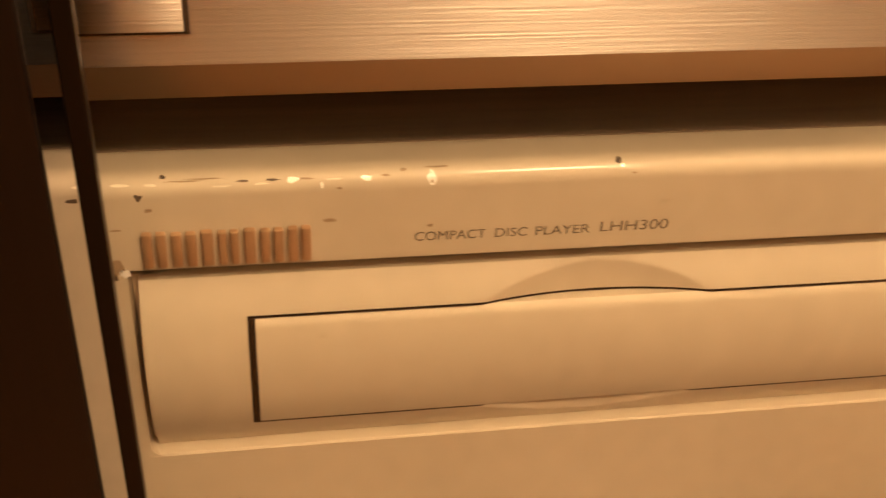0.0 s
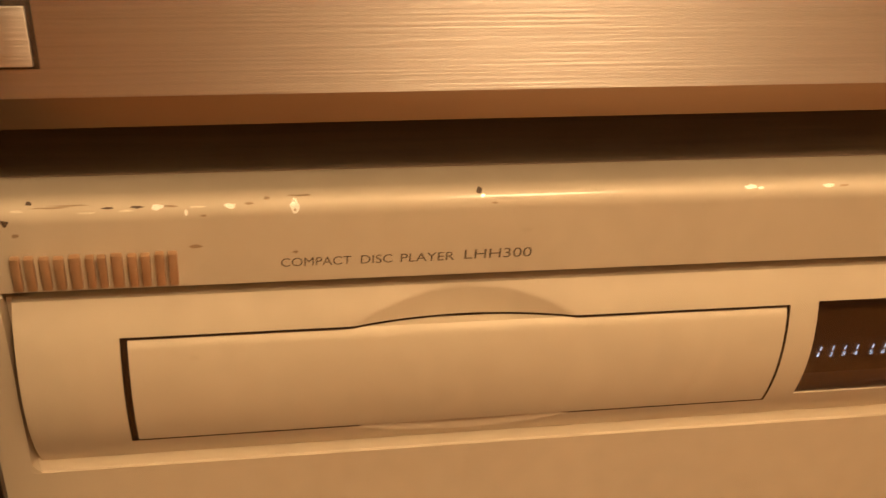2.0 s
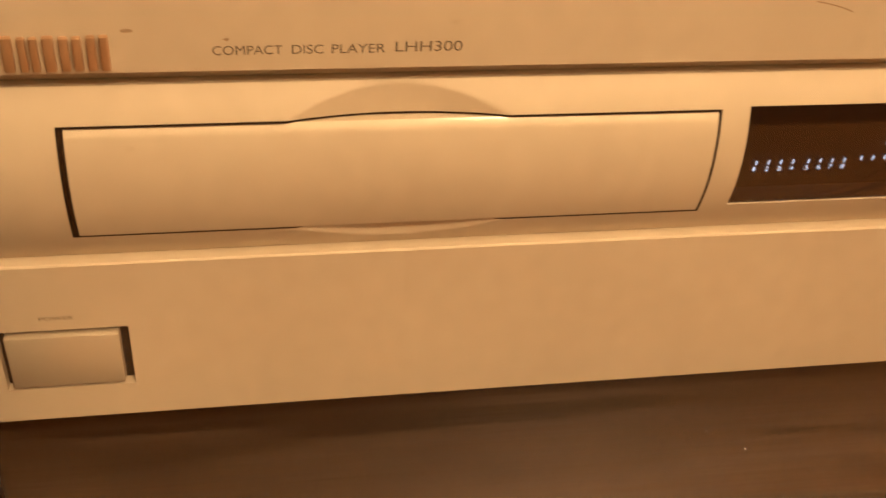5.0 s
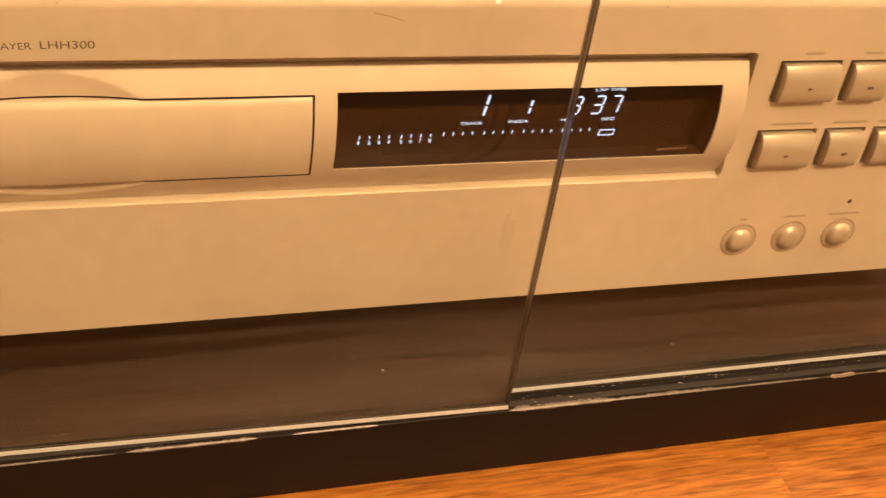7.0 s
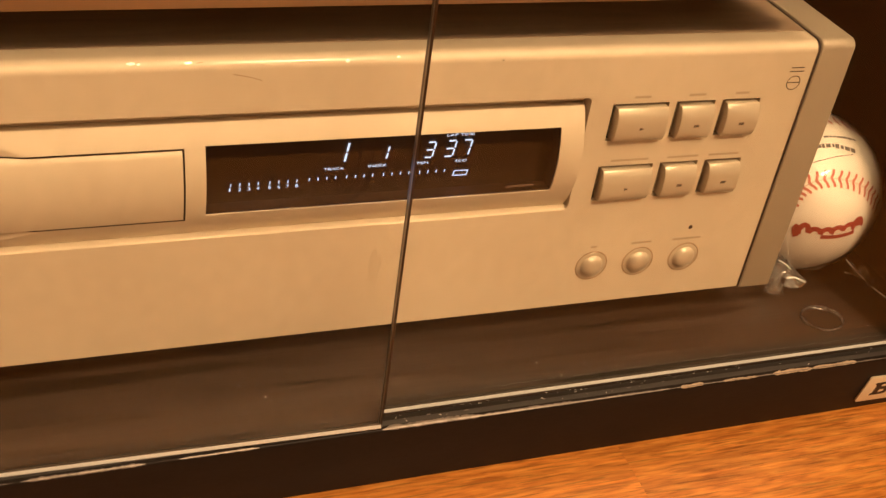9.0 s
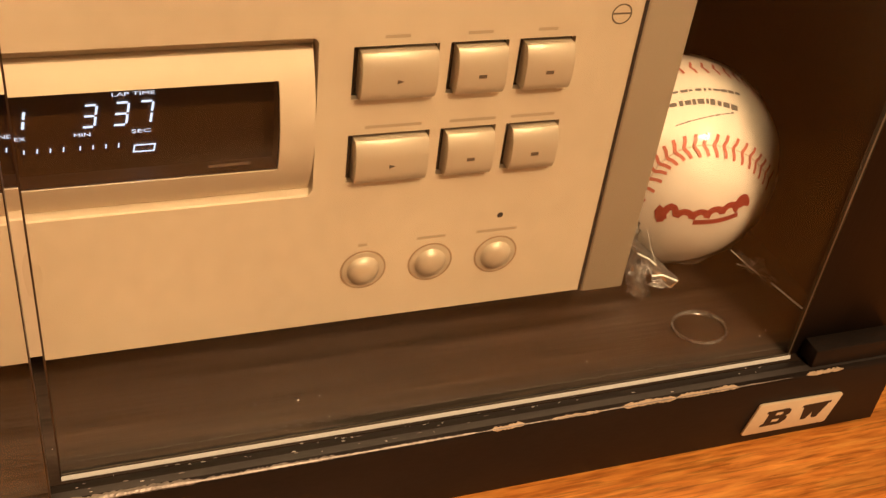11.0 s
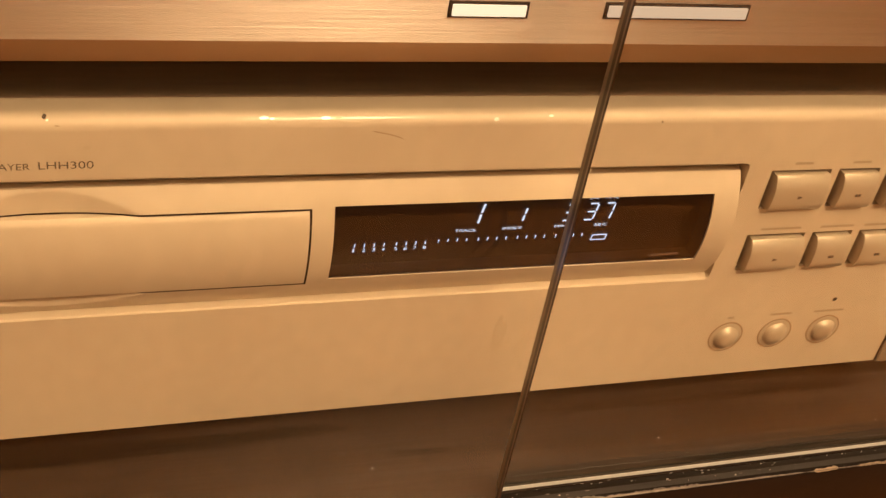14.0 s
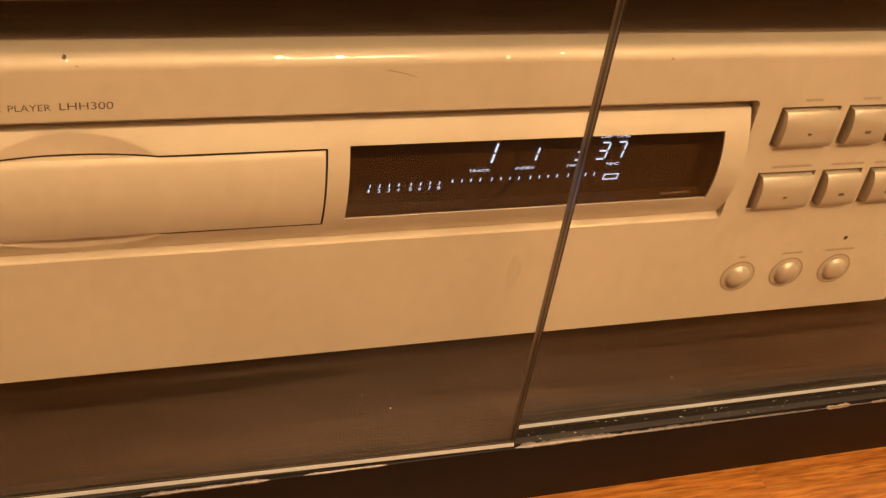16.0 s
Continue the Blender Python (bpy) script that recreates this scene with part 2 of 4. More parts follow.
def box(x0, x1, y0, y1, z0, z1, round_by=0.0, segments=2):
    bm = bmesh.new()
    vs = [bm.verts.new((x, y, z)) for x in (x0, x1) for y in (y0, y1) for z in (z0, z1)]
    for f in ((0, 1, 3, 2), (4, 6, 7, 5), (0, 4, 5, 1), (2, 3, 7, 6), (0, 2, 6, 4), (1, 5, 7, 3)):
        bm.faces.new([vs[i] for i in f])
    bmesh.ops.recalc_face_normals(bm, faces=bm.faces)
    if round_by:
        bmesh.ops.bevel(bm, geom=bm.edges[:], offset=round_by, segments=segments, profile=0.5, affect="EDGES")
    return bm


def prism(outline, x0, x1, round_by=0.0, segments=2):
    """An outline of (y, z) drawn out along x."""
    bm = bmesh.new()
    a = [bm.verts.new((x0, y, z)) for y, z in outline]
    b = [bm.verts.new((x1, y, z)) for y, z in outline]
    n = len(outline)
    bm.faces.new(a)
    bm.faces.new(b[::-1])
    for i in range(n):
        bm.faces.new((a[i], b[i], b[(i + 1) % n], a[(i + 1) % n]))
    bmesh.ops.recalc_face_normals(bm, faces=bm.faces)
    if round_by:
        sharp = [e for e in bm.edges if len(e.link_faces) == 2 and e.calc_face_angle(0) > 0.6]
        bmesh.ops.bevel(bm, geom=sharp, offset=round_by, segments=segments, profile=0.5, affect="EDGES")
    return bm


def plate(points, y0, y1, round_by=0.0):
    """A flat outline of (x, z) drawn out along y."""
    bm = bmesh.new()
    a = [bm.verts.new((x, y0, z)) for x, z in points]
    b = [bm.verts.new((x, y1, z)) for x, z in points]
    n = len(points)
    bm.faces.new(a)
    bm.faces.new(b[::-1])
    for i in range(n):
        bm.faces.new((a[i], b[i], b[(i + 1) % n], a[(i + 1) % n]))
    bmesh.ops.recalc_face_normals(bm, faces=bm.faces)
    if round_by:
        bmesh.ops.bevel(bm, geom=bm.edges[:], offset=round_by, segments=2, profile=0.5, affect="EDGES")
    return bm


def lathe_y(cx, cz, profile, steps=40):
    """Turns (radius, y) about an axis along y."""
    bm = bmesh.new()
    rings = []
    for r, y in profile:
        if r < 1e-6:
            rings.append([bm.verts.new((cx, y, cz))])
        else:
            rings.append([bm.verts.new((cx + r * math.cos(6.283185 * k / steps), y, cz + r * math.sin(6.283185 * k / steps))) for k in range(steps)])
    for p, q in zip(rings, rings[1:]):
        for k in range(steps):
            if len(p) == 1:
                bm.faces.new((p[0], q[(k + 1) % steps], q[k]))
            elif len(q) == 1:
                bm.faces.new((p[k], p[(k + 1) % steps], q[0]))
            else:
                bm.faces.new((p[k], p[(k + 1) % steps], q[(k + 1) % steps], q[k]))
    bmesh.ops.recalc_face_normals(bm, faces=bm.faces)
    return bm


def lettering(name, words, x, z, y, height, width, mat, parent, shear=0.0):
    """Words in the built-in font, drawn to a width and cap height in millimetres, upright on the plane y."""
    cu = bpy.data.curves.new(name, "FONT")
    cu.body, cu.size, cu.extrude, cu.shear = words, 1.0, 0.0, shear
    tmp = bpy.data.objects.new(name, cu)
    scene.collection.objects.link(tmp)
    me = bpy.data.meshes.new_from_object(tmp.evaluated_get(bpy.context.evaluated_depsgraph_get()))
    bpy.data.objects.remove(tmp)
    xs, zs = [v.co.x for v in me.vertices], [v.co.y for v in me.vertices]
    x0, x1, z0, z1 = min(xs), max(xs), min(zs), max(zs)
    bm = bmesh.new()
    bm.from_mesh(me)
    for v in bm.verts:
        v.co = Vector((x + (v.co.x - x0) / (x1 - x0) * width, y, z + (v.co.y - z0) / (z1 - z0) * height))
    return part(name, bm, mat, parent, smooth=False)


def sheet_with_holes(xs, zs, y, holes):
    """Cells of a flat front face at y between the lines xs and zs, with rectangular holes (x0, x1, z0, z1, depth)."""
    bm = bmesh.new()
    xs = sorted(set(xs) | {h[i] for h in holes for i in (0, 1)})
    zs = sorted(set(zs) | {h[i] for h in holes for i in (2, 3)})
    grid = {}

    def v(x, z, d=0.0):
        k = (x, z, d)
        if k not in grid:
            grid[k] = bm.verts.new((x, y + d, z))
        return grid[k]
    for xa, xb in zip(xs, xs[1:]):
        for za, zb in zip(zs, zs[1:]):
            cx, cz = (xa + xb) / 2, (za + zb) / 2
            if not any(h[0] < cx < h[1] and h[2] < cz < h[3] for h in holes):
                bm.faces.new((v(xa, za), v(xb, za), v(xb, zb), v(xa, zb)))
    for x0, x1, z0, z1, d in holes:
        for xa, xb in zip(xs, xs[1:]):
            if x0 <= xa and xb <= x1:
                bm.faces.new((v(xa, z1), v(xb, z1), v(xb, z1, d), v(xa, z1, d)))
                bm.faces.new((v(xb, z0), v(xa, z0), v(xa, z0, d), v(xb, z0, d)))
        for za, zb in zip(zs, zs[1:]):
            if z0 <= za and zb <= z1:
                bm.faces.new((v(x0, za), v(x0, zb), v(x0, zb, d), v(x0, za, d)))
                bm.faces.new((v(x1, zb), v(x1, za), v(x1, za, d), v(x1, zb, d)))
    return bm, v, xs


# ---- the room ----
def slab(name, x0, x1, y0, y1, z0, z1, mat, label, category):
    ob = thing(name, ((x0 + x1) / 2, (y0 + y1) / 2, z0), label, category, kind="structure")
    bm = box(x0, x1, y0, y1, z0, z1)
    at = ORIGIN[ob.name]
    for q in bm.verts:
        q.co = mm(*q.co) - at
    me = bpy.data.meshes.new(name)
    bm.to_mesh(me)
    bm.free()
    me.materials.append(mat)
    bpy.data.objects.remove(ob)
    ob = new(name, me)
    ob.location = at
    ORIGIN[ob.name] = at
    return tagged(ob, label, category, kind="structure")


RX0, RX1, RY0, RY1, RZ = -2200, 2400, -3800, 480, 2360
floor = slab("floor", RX0, RX1, RY0, RY1, FLOOR - 40, FLOOR - 6, gap_black, "orange-brown wooden strip floor under the cabinet", "floor")
slab("wall_north", RX0, RX1, RY1, RY1 + 100, FLOOR - 40, RZ, wallpaper, "plain papered wall behind the cabinet", "wall")
slab("wall_south", RX0, RX1, RY0 - 100, RY0, FLOOR - 40, RZ, wallpaper, "plain papered wall of the room", "wall")
slab("wall_west", RX0 - 100, RX0, RY0 - 100, RY1 + 100, FLOOR - 40, RZ, wallpaper, "plain papered wall of the room", "wall")
slab("wall_east", RX1, RX1 + 100, RY0 - 100, RY1 + 100, FLOOR - 40, RZ, wallpaper, "plain papered wall of the room", "wall")
slab("ceiling", RX0 - 100, RX1 + 100, RY0 - 100, RY1 + 100, RZ + 2, RZ + 100, ceiling_paint, "plain pale ceiling of the room", "ceiling")

# ---- the cabinet ----
SHELF, FRONT = -40.5, -34.0
CX0, CX1 = -212.0, 331.0
cabinet = thing("hifi_cabinet", ((CX0 + CX1) / 2, 150, FLOOR), "dark low hi-fi cabinet with two sliding glass doors, worn front rail", "cabinet")
bottom_board = part("bottom_panel", box(CX0 + 12, CX1 - 12, FRONT + 7.2, 400, SHELF - 16, SHELF, 0.2), shelf_vinyl, cabinet, "dark brown wood-grain vinyl bottom board")
rail_outline = [(FRONT, FLOOR), (FRONT, SHELF - 1.6), (FRONT + 0.5, SHELF - 0.5), (FRONT + 1.6, SHELF), (FRONT + 7.0, SHELF), (FRONT + 7.0, FLOOR)]
front_rail = part("front_rail", prism(rail_outline, CX0, CX1, 0.25), lacquer, cabinet, "black lacquered front rail with chipped edge")
part("track_lip", box(CX0 + 0.5, CX1 - 0.5, FRONT + 1.9, -29.6, SHELF - 0.6, SHELF + 0.05, 0.02, 1), dusty_lacquer, front_rail, "dusty grey lip along the door track")
for x0, x1 in ((CX0, CX0 + 11.8), (CX1 - 11.8, CX1)):
    part("side_panel", box(x0, x1, FRONT + 14.6, 400, FLOOR, 420, 0.6), cabinet_dark, cabinet)
part("stile", box(CX0, -166.9, -33, -30.6, SHELF, 420, 0.6), cabinet_dark, cabinet, "black front stile beside the glass")
part("stile", box(293.0, CX1, -24.0, -19.6, SHELF, 420, 0.5), cabinet_dark, cabinet, "dark front stile beside the glass")
part("door_stop", box(297.0, CX1 - 0.5, -31.5, -24.2, SHELF, SHELF + 7.5, 0.8), lacquer, cabinet, "small black door stop on the rail")
part("back_panel", box(CX0 + 12, CX1 - 12, 388, 400, SHELF + 0.2, 408, 0.3), cabinet_dark, cabinet)
part("top_panel", box(CX0, CX1, -34, 402, 420.2, 440, 0.8), cabinet_dark, cabinet)


def blotch(x, z, w, h, at, seed, flat=True):
    """An uneven little patch; at(u, v) gives its place on a surface."""
    rnd = random.Random(seed)
    bm = bmesh.new()
    n = 11
    centre = bm.verts.new(at(x, z))
    ring = []
    for k in range(n):
        a, r = 6.283185 * k / n, rnd.uniform(0.55, 1.1)
        ring.append(bm.verts.new(at(x + w / 2 * r * math.cos(a), z + h / 2 * r * math.sin(a))))
    for k in range(n):
        bm.faces.new((centre, ring[k], ring[(k + 1) % n]))
    return bm


def rail_at(u, v):
    """Round the rail's top front edge: v runs from the front face (below 0) over the edge."""
    if v < -0.6:
        return (u, FRONT - 0.12, SHELF - 1.0 + v)
    if v < 0.6:
        k = (v + 0.6) / 1.2
        return (u, FRONT - 0.12 + 1.7 * k - 0.35 * math.sin(math.pi * k), SHELF - 1.6 + 1.72 * k + 0.35 * math.sin(math.pi * k))
    return (u, FRONT + 1.58 + (v - 0.6), SHELF + 0.12)


wear = random.Random(5)


def ragged(x0, x1, low, high, seed, step=0.6):
    """A worn ribbon along the rail's edge with uneven upper and lower borders."""
    rnd = random.Random(seed)
    bm = bmesh.new()
    n = max(3, int((x1 - x0) / step))
    rows = []
    for k in range(n + 1):
        fade = min(1.0, 9.0 * k / n, 9.0 * (n - k) / n)
        drift = 0.75 + 0.35 * noise.noise(Vector((k * 0.11, seed * 3.7, 0.0))) + rnd.uniform(-0.25, 0.25)
        other = 0.75 + 0.35 * noise.noise(Vector((k * 0.09, seed * 5.3, 9.0))) + rnd.uniform(-0.25, 0.25)
        a, b = low * max(0.04, drift) * fade, high * max(0.04, other) * fade
        x = x0 + (x1 - x0) * k / n
        rows.append([bm.verts.new(rail_at(x, v)) for v in (a, (a - 0.6) / 2 if a < -0.6 else a * 0.3, b * 0.4, b)])
    for p, q in zip(rows, rows[1:]):
        for i in range(3):
            bm.faces.new((p[i], q[i], q[i + 1], p[i + 1]))
    return bm


for k, (x0, x1, a, b) in enumerate(((183, 194, -0.35, 0.55), (202, 220, -0.2, 0.35), (226, 246, -0.4, 0.55), (245, 269, -0.3, 0.6), (294, 309, -0.3, 0.5))):
    part("chip", ragged(x0, x1, a, b, 20 + k), bare_wood, front_rail, "pale bare-wood chip", smooth=False)
for k, (x0, x1, a, b) in enumerate(((-160, -64, -0.15, 0.2), (-62, -22, -0.3, 0.4), (-12, 16, -0.2, 0.25), (60, 100, -0.3, 1.0), (97, 140, -0.2, 0.5), (130, 180, -0.15, 0.25), (176, 290, -0.1, 0.15))):
    part("worn_edge", ragged(x0, x1, a, b, 60 + k, 0.6), grey_wear, front_rail, "silvery worn lacquer edge", smooth=False)
for k in range(22):
    part("scratch", blotch(wear.uniform(68, 190), wear.uniform(2.0, 6.5), wear.uniform(0.6, 2.4), wear.uniform(0.2, 0.5), rail_at, k + 300), grey_wear, front_rail, smooth=False)

for k in range(30):
    part("dust_speck", blotch(wear.uniform(64, 280), wear.uniform(2.0, 7.5), wear.uniform(0.4, 1.6), wear.uniform(0.15, 0.4), lambda u, v: (u, FRONT + v, SHELF + 0.09), k + 900), dust, front_rail, smooth=False)
for k in range(20):
    x, y, d = wear.uniform(-120, 300), wear.uniform(-18, 0), wear.uniform(0.2, 0.65)
    part("dust_speck", blotch(x, y, d, d, lambda u, v: (u, v, SHELF + 0.07), k + 500), dust, bottom_board, smooth=False)

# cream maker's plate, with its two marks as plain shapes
maker_plate = part("name_plate", plate([(275.6, -63.6), (276.4, -64.2), (308.4, -64.6), (309.3, -64.0), (312.3, -52.2), (311.6, -51.4), (280.0, -50.5), (279.0, -51.0)], FRONT - 1.0, FRONT, 0.3), plate_cream, cabinet, "cream slanted name plate with two black marks")
for x, outline in ((281.6, ((0, 0), (7.6, 0), (9.4, 1.4), (9.4, 2.8), (8.2, 3.4), (9.6, 4.2), (9.6, 5.8), (8.2, 6.8), (0, 6.8), (0, 5.9), (1, 5.6), (1, 1.2), (0, 0.9))),
                   (295.6, ((2.2, 0), (4.2, 0), (5.4, 2.9), (6.6, 0), (8.6, 0), (10.4, 5.9), (11.2, 5.9), (11.2, 6.8), (0, 6.8), (0, 5.9), (0.8, 5.9)))):
    part("mark", plate([(x + u + 0.22 * v, -61.0 + v + 0.02 * u) for u, v in outline], FRONT - 1.15, FRONT - 0.9), plate_black, maker_plate, smooth=False)
for x, z in ((285.6, -59.4), (286.4, -56.4)):
    part("slot", plate([(x, z), (x + 2.6, z), (x + 2.9, z + 1.2), (x + 0.3, z + 1.2)], FRONT - 1.2, FRONT - 0.9), plate_cream, maker_plate, smooth=False)


# ---- sliding glass doors ----
def glass_door(x0, x1, y0, y1, skew, label, left, right):
    """A pane with ground side edges and a pale double line along its bottom, the lower line a painted highlight; skew:
    how far its left end stands back; left, right: edge thickness and material.
    """
    made = [("glass_pane", box(x0 + left[0] - 0.05, x1 - right[0] + 0.05, y0, y1, SHELF + 0.4, 400), pane_glass, "")]
    # Pale strip before the pane: the bottom edge's caught light as colour.
    made.append(("bottom_edge", prism([(y0 - 0.04, SHELF + 0.2), (y0 - 0.6, SHELF + 0.2), (y0 - 0.6, SHELF + 0.5), (y0 - 0.04, SHELF + 1.5)], x0 + left[0], x1 - 0.3), edge_pale, "bottom glass edge, its highlight painted pale"))
    # Added block: keeps the player's bright face from mirroring in the glass bottom.
    made.append(("bottom_seat", box(x0 + left[0], x1 - right[0], y0 - 0.02, y1 + 0.02, SHELF + 0.06, SHELF + 0.7), edge_dark, "added dark block that stops reflections in the glass foot"))
    made.append(("bottom_bevel", box(x0 + left[0], x1 - 0.8, y0 - 0.12, y0 - 0.03, SHELF + 2.0, SHELF + 2.5, 0.03), edge_dull, "dull bevel above the bottom edge"))
    made.append(("side_edge", box(x0, x0 + left[0], y0 - 0.03, y1 + 0.03, SHELF + 0.3, 400, 0.3 if left[0] > 1 else 0.0), left[1], "polished side edge"))
    # Dark, tan, dark bands: refraction in the glass edge put into its colours.
    a, b = y0 + 0.2 * (y1 - y0), y0 + 0.48 * (y1 - y0)
    for ya, yb, m in ((y0 - 0.03, a, right[1]), (a, b, edge_tan), (b, y1 + 0.03, right[1])):
        made.append(("side_edge", box(x1 - right[0], x1, ya, yb, SHELF + 0.3, 400), m, "polished side edge"))
    if left[1] is edge_tan:
        made.append(("edge_line", box(x0 - 0.05, x0 + 0.45, y0 - 0.12, y0 - 0.05, SHELF + 0.3, 400), edge_brown, "dark corner of the side edge"))
    door = None
    for name, m, mat, text in made:
        for q in m.verts:
            q.co.y += skew * (x1 - q.co.x) / (x1 - x0)
        ob = part(name if door else "glass_door", m, mat, door or cabinet, label if not door else text, smooth=False)
        door = door or ob
        ob.visible_shadow = False
    return door


glass_door(-163.8, 60.0, -32.6, -28.1, 4.0, "clear sliding glass door on the front track", (2.9, edge_dark), (0.3, edge_brown))
glass_door(62.7, 292.8, -25.4, -20.9, 0.0, "clear sliding glass door on the rear track", (0.2, edge_tan), (0.4, edge_dark))

# ---- the disc player ----
player = thing("disc_player", (24, 160, SHELF), "champagne-gold compact disc player with chipped top edge, on the cabinet floor", "disc player", behind=INSIDE)
PX0, PX1, PZ0, PZ1, RAD = -183.0, 222.0, -20.3, 90.7, 4.0
COVER = 91.0  # top of the dark cover
RECESS = (-163.0, 134.2, 25.6, 72.2, 8.0)
POWER = (-162.8, -134.1, -10.3, 7.7, 3.0)
PAD_SPANS = [(143.0, 165.5), (168.5, 184.5), (187.5, 203.5)]
PAD_HEIGHTS = [(54.3, 69.2), (29.0, 43.7)]
holes = [RECESS, POWER] + [(a, b, c, d, 2.5) for c, d in PAD_HEIGHTS for a, b in PAD_SPANS]
bm, vert, lines = sheet_with_holes([PX0, PX1], [PZ0, PZ1 - RAD], 0.0, holes)
last = [vert(x, PZ1 - RAD) for x in lines]
arc = [(RAD * (1 - math.cos(a)), PZ1 - RAD + RAD * math.sin(a)) for a in (radians(9 * k) for k in range(1, 11))] + [(330, PZ1), (330, PZ0)]
for y, z in arc:
    row = [bm.verts.new((x, y, z)) for x in lines]
    for i in range(len(lines) - 1):
        bm.faces.new((last[i], last[i + 1], row[i + 1], row[i]))
    last = row
row = [vert(x, PZ0) for x in lines]
for i in range(len(lines) - 1):
    bm.faces.new((last[i], last[i + 1], row[i + 1], row[i]))
rim = [e for e in bm.edges if len(e.link_faces) == 2 and e.calc_face_angle(0) > 1.2 and all(abs(v.co.y) < 0.01 for v in e.verts)]
bmesh.ops.bevel(bm, geom=rim, offset=0.55, segments=3, profile=0.5, affect="EDGES")
fascia = part("casing", bm, champagne, player, "champagne-gold painted casing with rounded top edge")
part("recess_back", box(RECESS[0] - 2, RECESS[1] + 2, 7.6, 9, RECESS[2] - 2, RECESS[3] + 2), gap_black, player, smooth=False)
part("recess_lip", prism([(0.1, RECESS[2]), (0.35, RECESS[2] + 0.35), (2.7, RECESS[2] + 0.95), (7.5, RECESS[2] + 0.95), (7.5, RECESS[2])], RECESS[0] + 0.2, RECESS[1] - 0.2), champagne, player)
part("recess_brow", prism([(0.1, RECESS[3]), (0.3, RECESS[3] - 0.25), (4.7, 71.3), (5.3, 68.2), (7.5, 68.2), (7.5, RECESS[3])], RECESS[0] + 0.2, RECESS[1] - 0.2), champagne, player)
for x0, x1 in ((RECESS[0] + 0.2, RECESS[0] + 4.0), (RECESS[1] - 4.0, RECESS[1] - 0.2)):
    part("recess_floor", box(x0, x1, 4.6, 7.5, RECESS[2] + 1.0, 68.0), champagne, player, smooth=False)


def fillet(x, z, sx, sz, r):
    """Rounds a corner of the recess: the piece between the corner and an arc, sx and sz pointing into the opening."""
    pts = [(x - sx * 0.1, z - sz * 0.1), (x + sx * r, z - sz * 0.1)]
    pts += [(x + sx * r * (1 - math.sin(a)), z + sz * r * (1 - math.cos(a))) for a in (radians(90 * k / 8) for k in range(9))]
    pts += [(x - sx * 0.1, z + sz * r)]
    return plate(pts, 0.12, 7.4)


for x, z, sx, sz, q in ((RECESS[0], RECESS[2], 1, 1, 3.0), (RECESS[1], RECESS[2], -1, 1, 2.4), (RECESS[1], RECESS[3], -1, -1, 2.0), (RECESS[0], RECESS[3], 1, -1, 1.2)):
    part("recess_corner", fillet(x, z, sx, sz, q), champagne, player)

# side cheeks
cheek = [(-0.8, -21.0), (-0.8, 88.0)] + [(-0.8 + 3.6 * (1 - math.cos(radians(15 * k))), 88.0 + 3.6 * math.sin(radians(15 * k))) for k in range(1, 7)] + [(332, 91.6), (332, -21)]
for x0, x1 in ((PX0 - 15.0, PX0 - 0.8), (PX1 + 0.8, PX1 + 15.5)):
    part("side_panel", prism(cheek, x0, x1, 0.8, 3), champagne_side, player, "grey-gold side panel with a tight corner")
part("top_cover", box(PX0 + 0.6, PX1 - 0.6, 10.0, 326, 90.4, COVER, 0.25, 2), cover_shaded, player, "brown top cover, part of the amplifier's shade put into its colour")
part("joint", prism([(-0.3, PZ0 + 0.2), (-0.3, PZ1 - RAD)] + [(RAD - (RAD + 0.3) * math.cos(radians(15 * k)), PZ1 - RAD + (RAD + 0.15) * math.sin(radians(15 * k))) for k in range(1, 7)] + [(325, PZ1 + 0.15), (325, PZ0 + 0.2)], PX1 - 0.1, PX1 + 0.9), gap_black, player, smooth=False)
for x in (-150, 200):
    for y in (40, 290):
        foot = lathe_y(x, y, [(0, 0), (17, 0), (18, 2), (18, 18), (15, 20.2), (0, 20.2)], 24)
        for q in foot.verts:
            q.co = Vector((q.co.x, q.co.z, SHELF + q.co.y))
        part("foot", foot, rubber, player)

# the bulging centre panel with the tray and display openings
ZA, ZB, ZC, BULGE = 26.75, 68.0, 47.35, 38.0
TRAY = (-142.3, -4.6, 34.3, 61.0)
WIN = (1.9, 124.3, 36.2, 61.5)


def bulge(z):
    return -3.5 + BULGE - math.sqrt(BULGE ** 2 - (z - ZC) ** 2)


def thumb(x, z):
    """Depth of the shallow finger scoops above and below the tray."""
    if z > 55:
        k = (43.0 - math.hypot(x + 74.5, z - 24.4)) / 6.4
        return 2.6 * max(0.0, min(1.0, k)) ** 0.9
    if z < 42:
        k = (61.0 - math.hypot(x + 73.5, z - 90.9)) / 4.3
        return 2.6 * max(0.0, min(1.0, k)) ** 0.9
    return 0.0


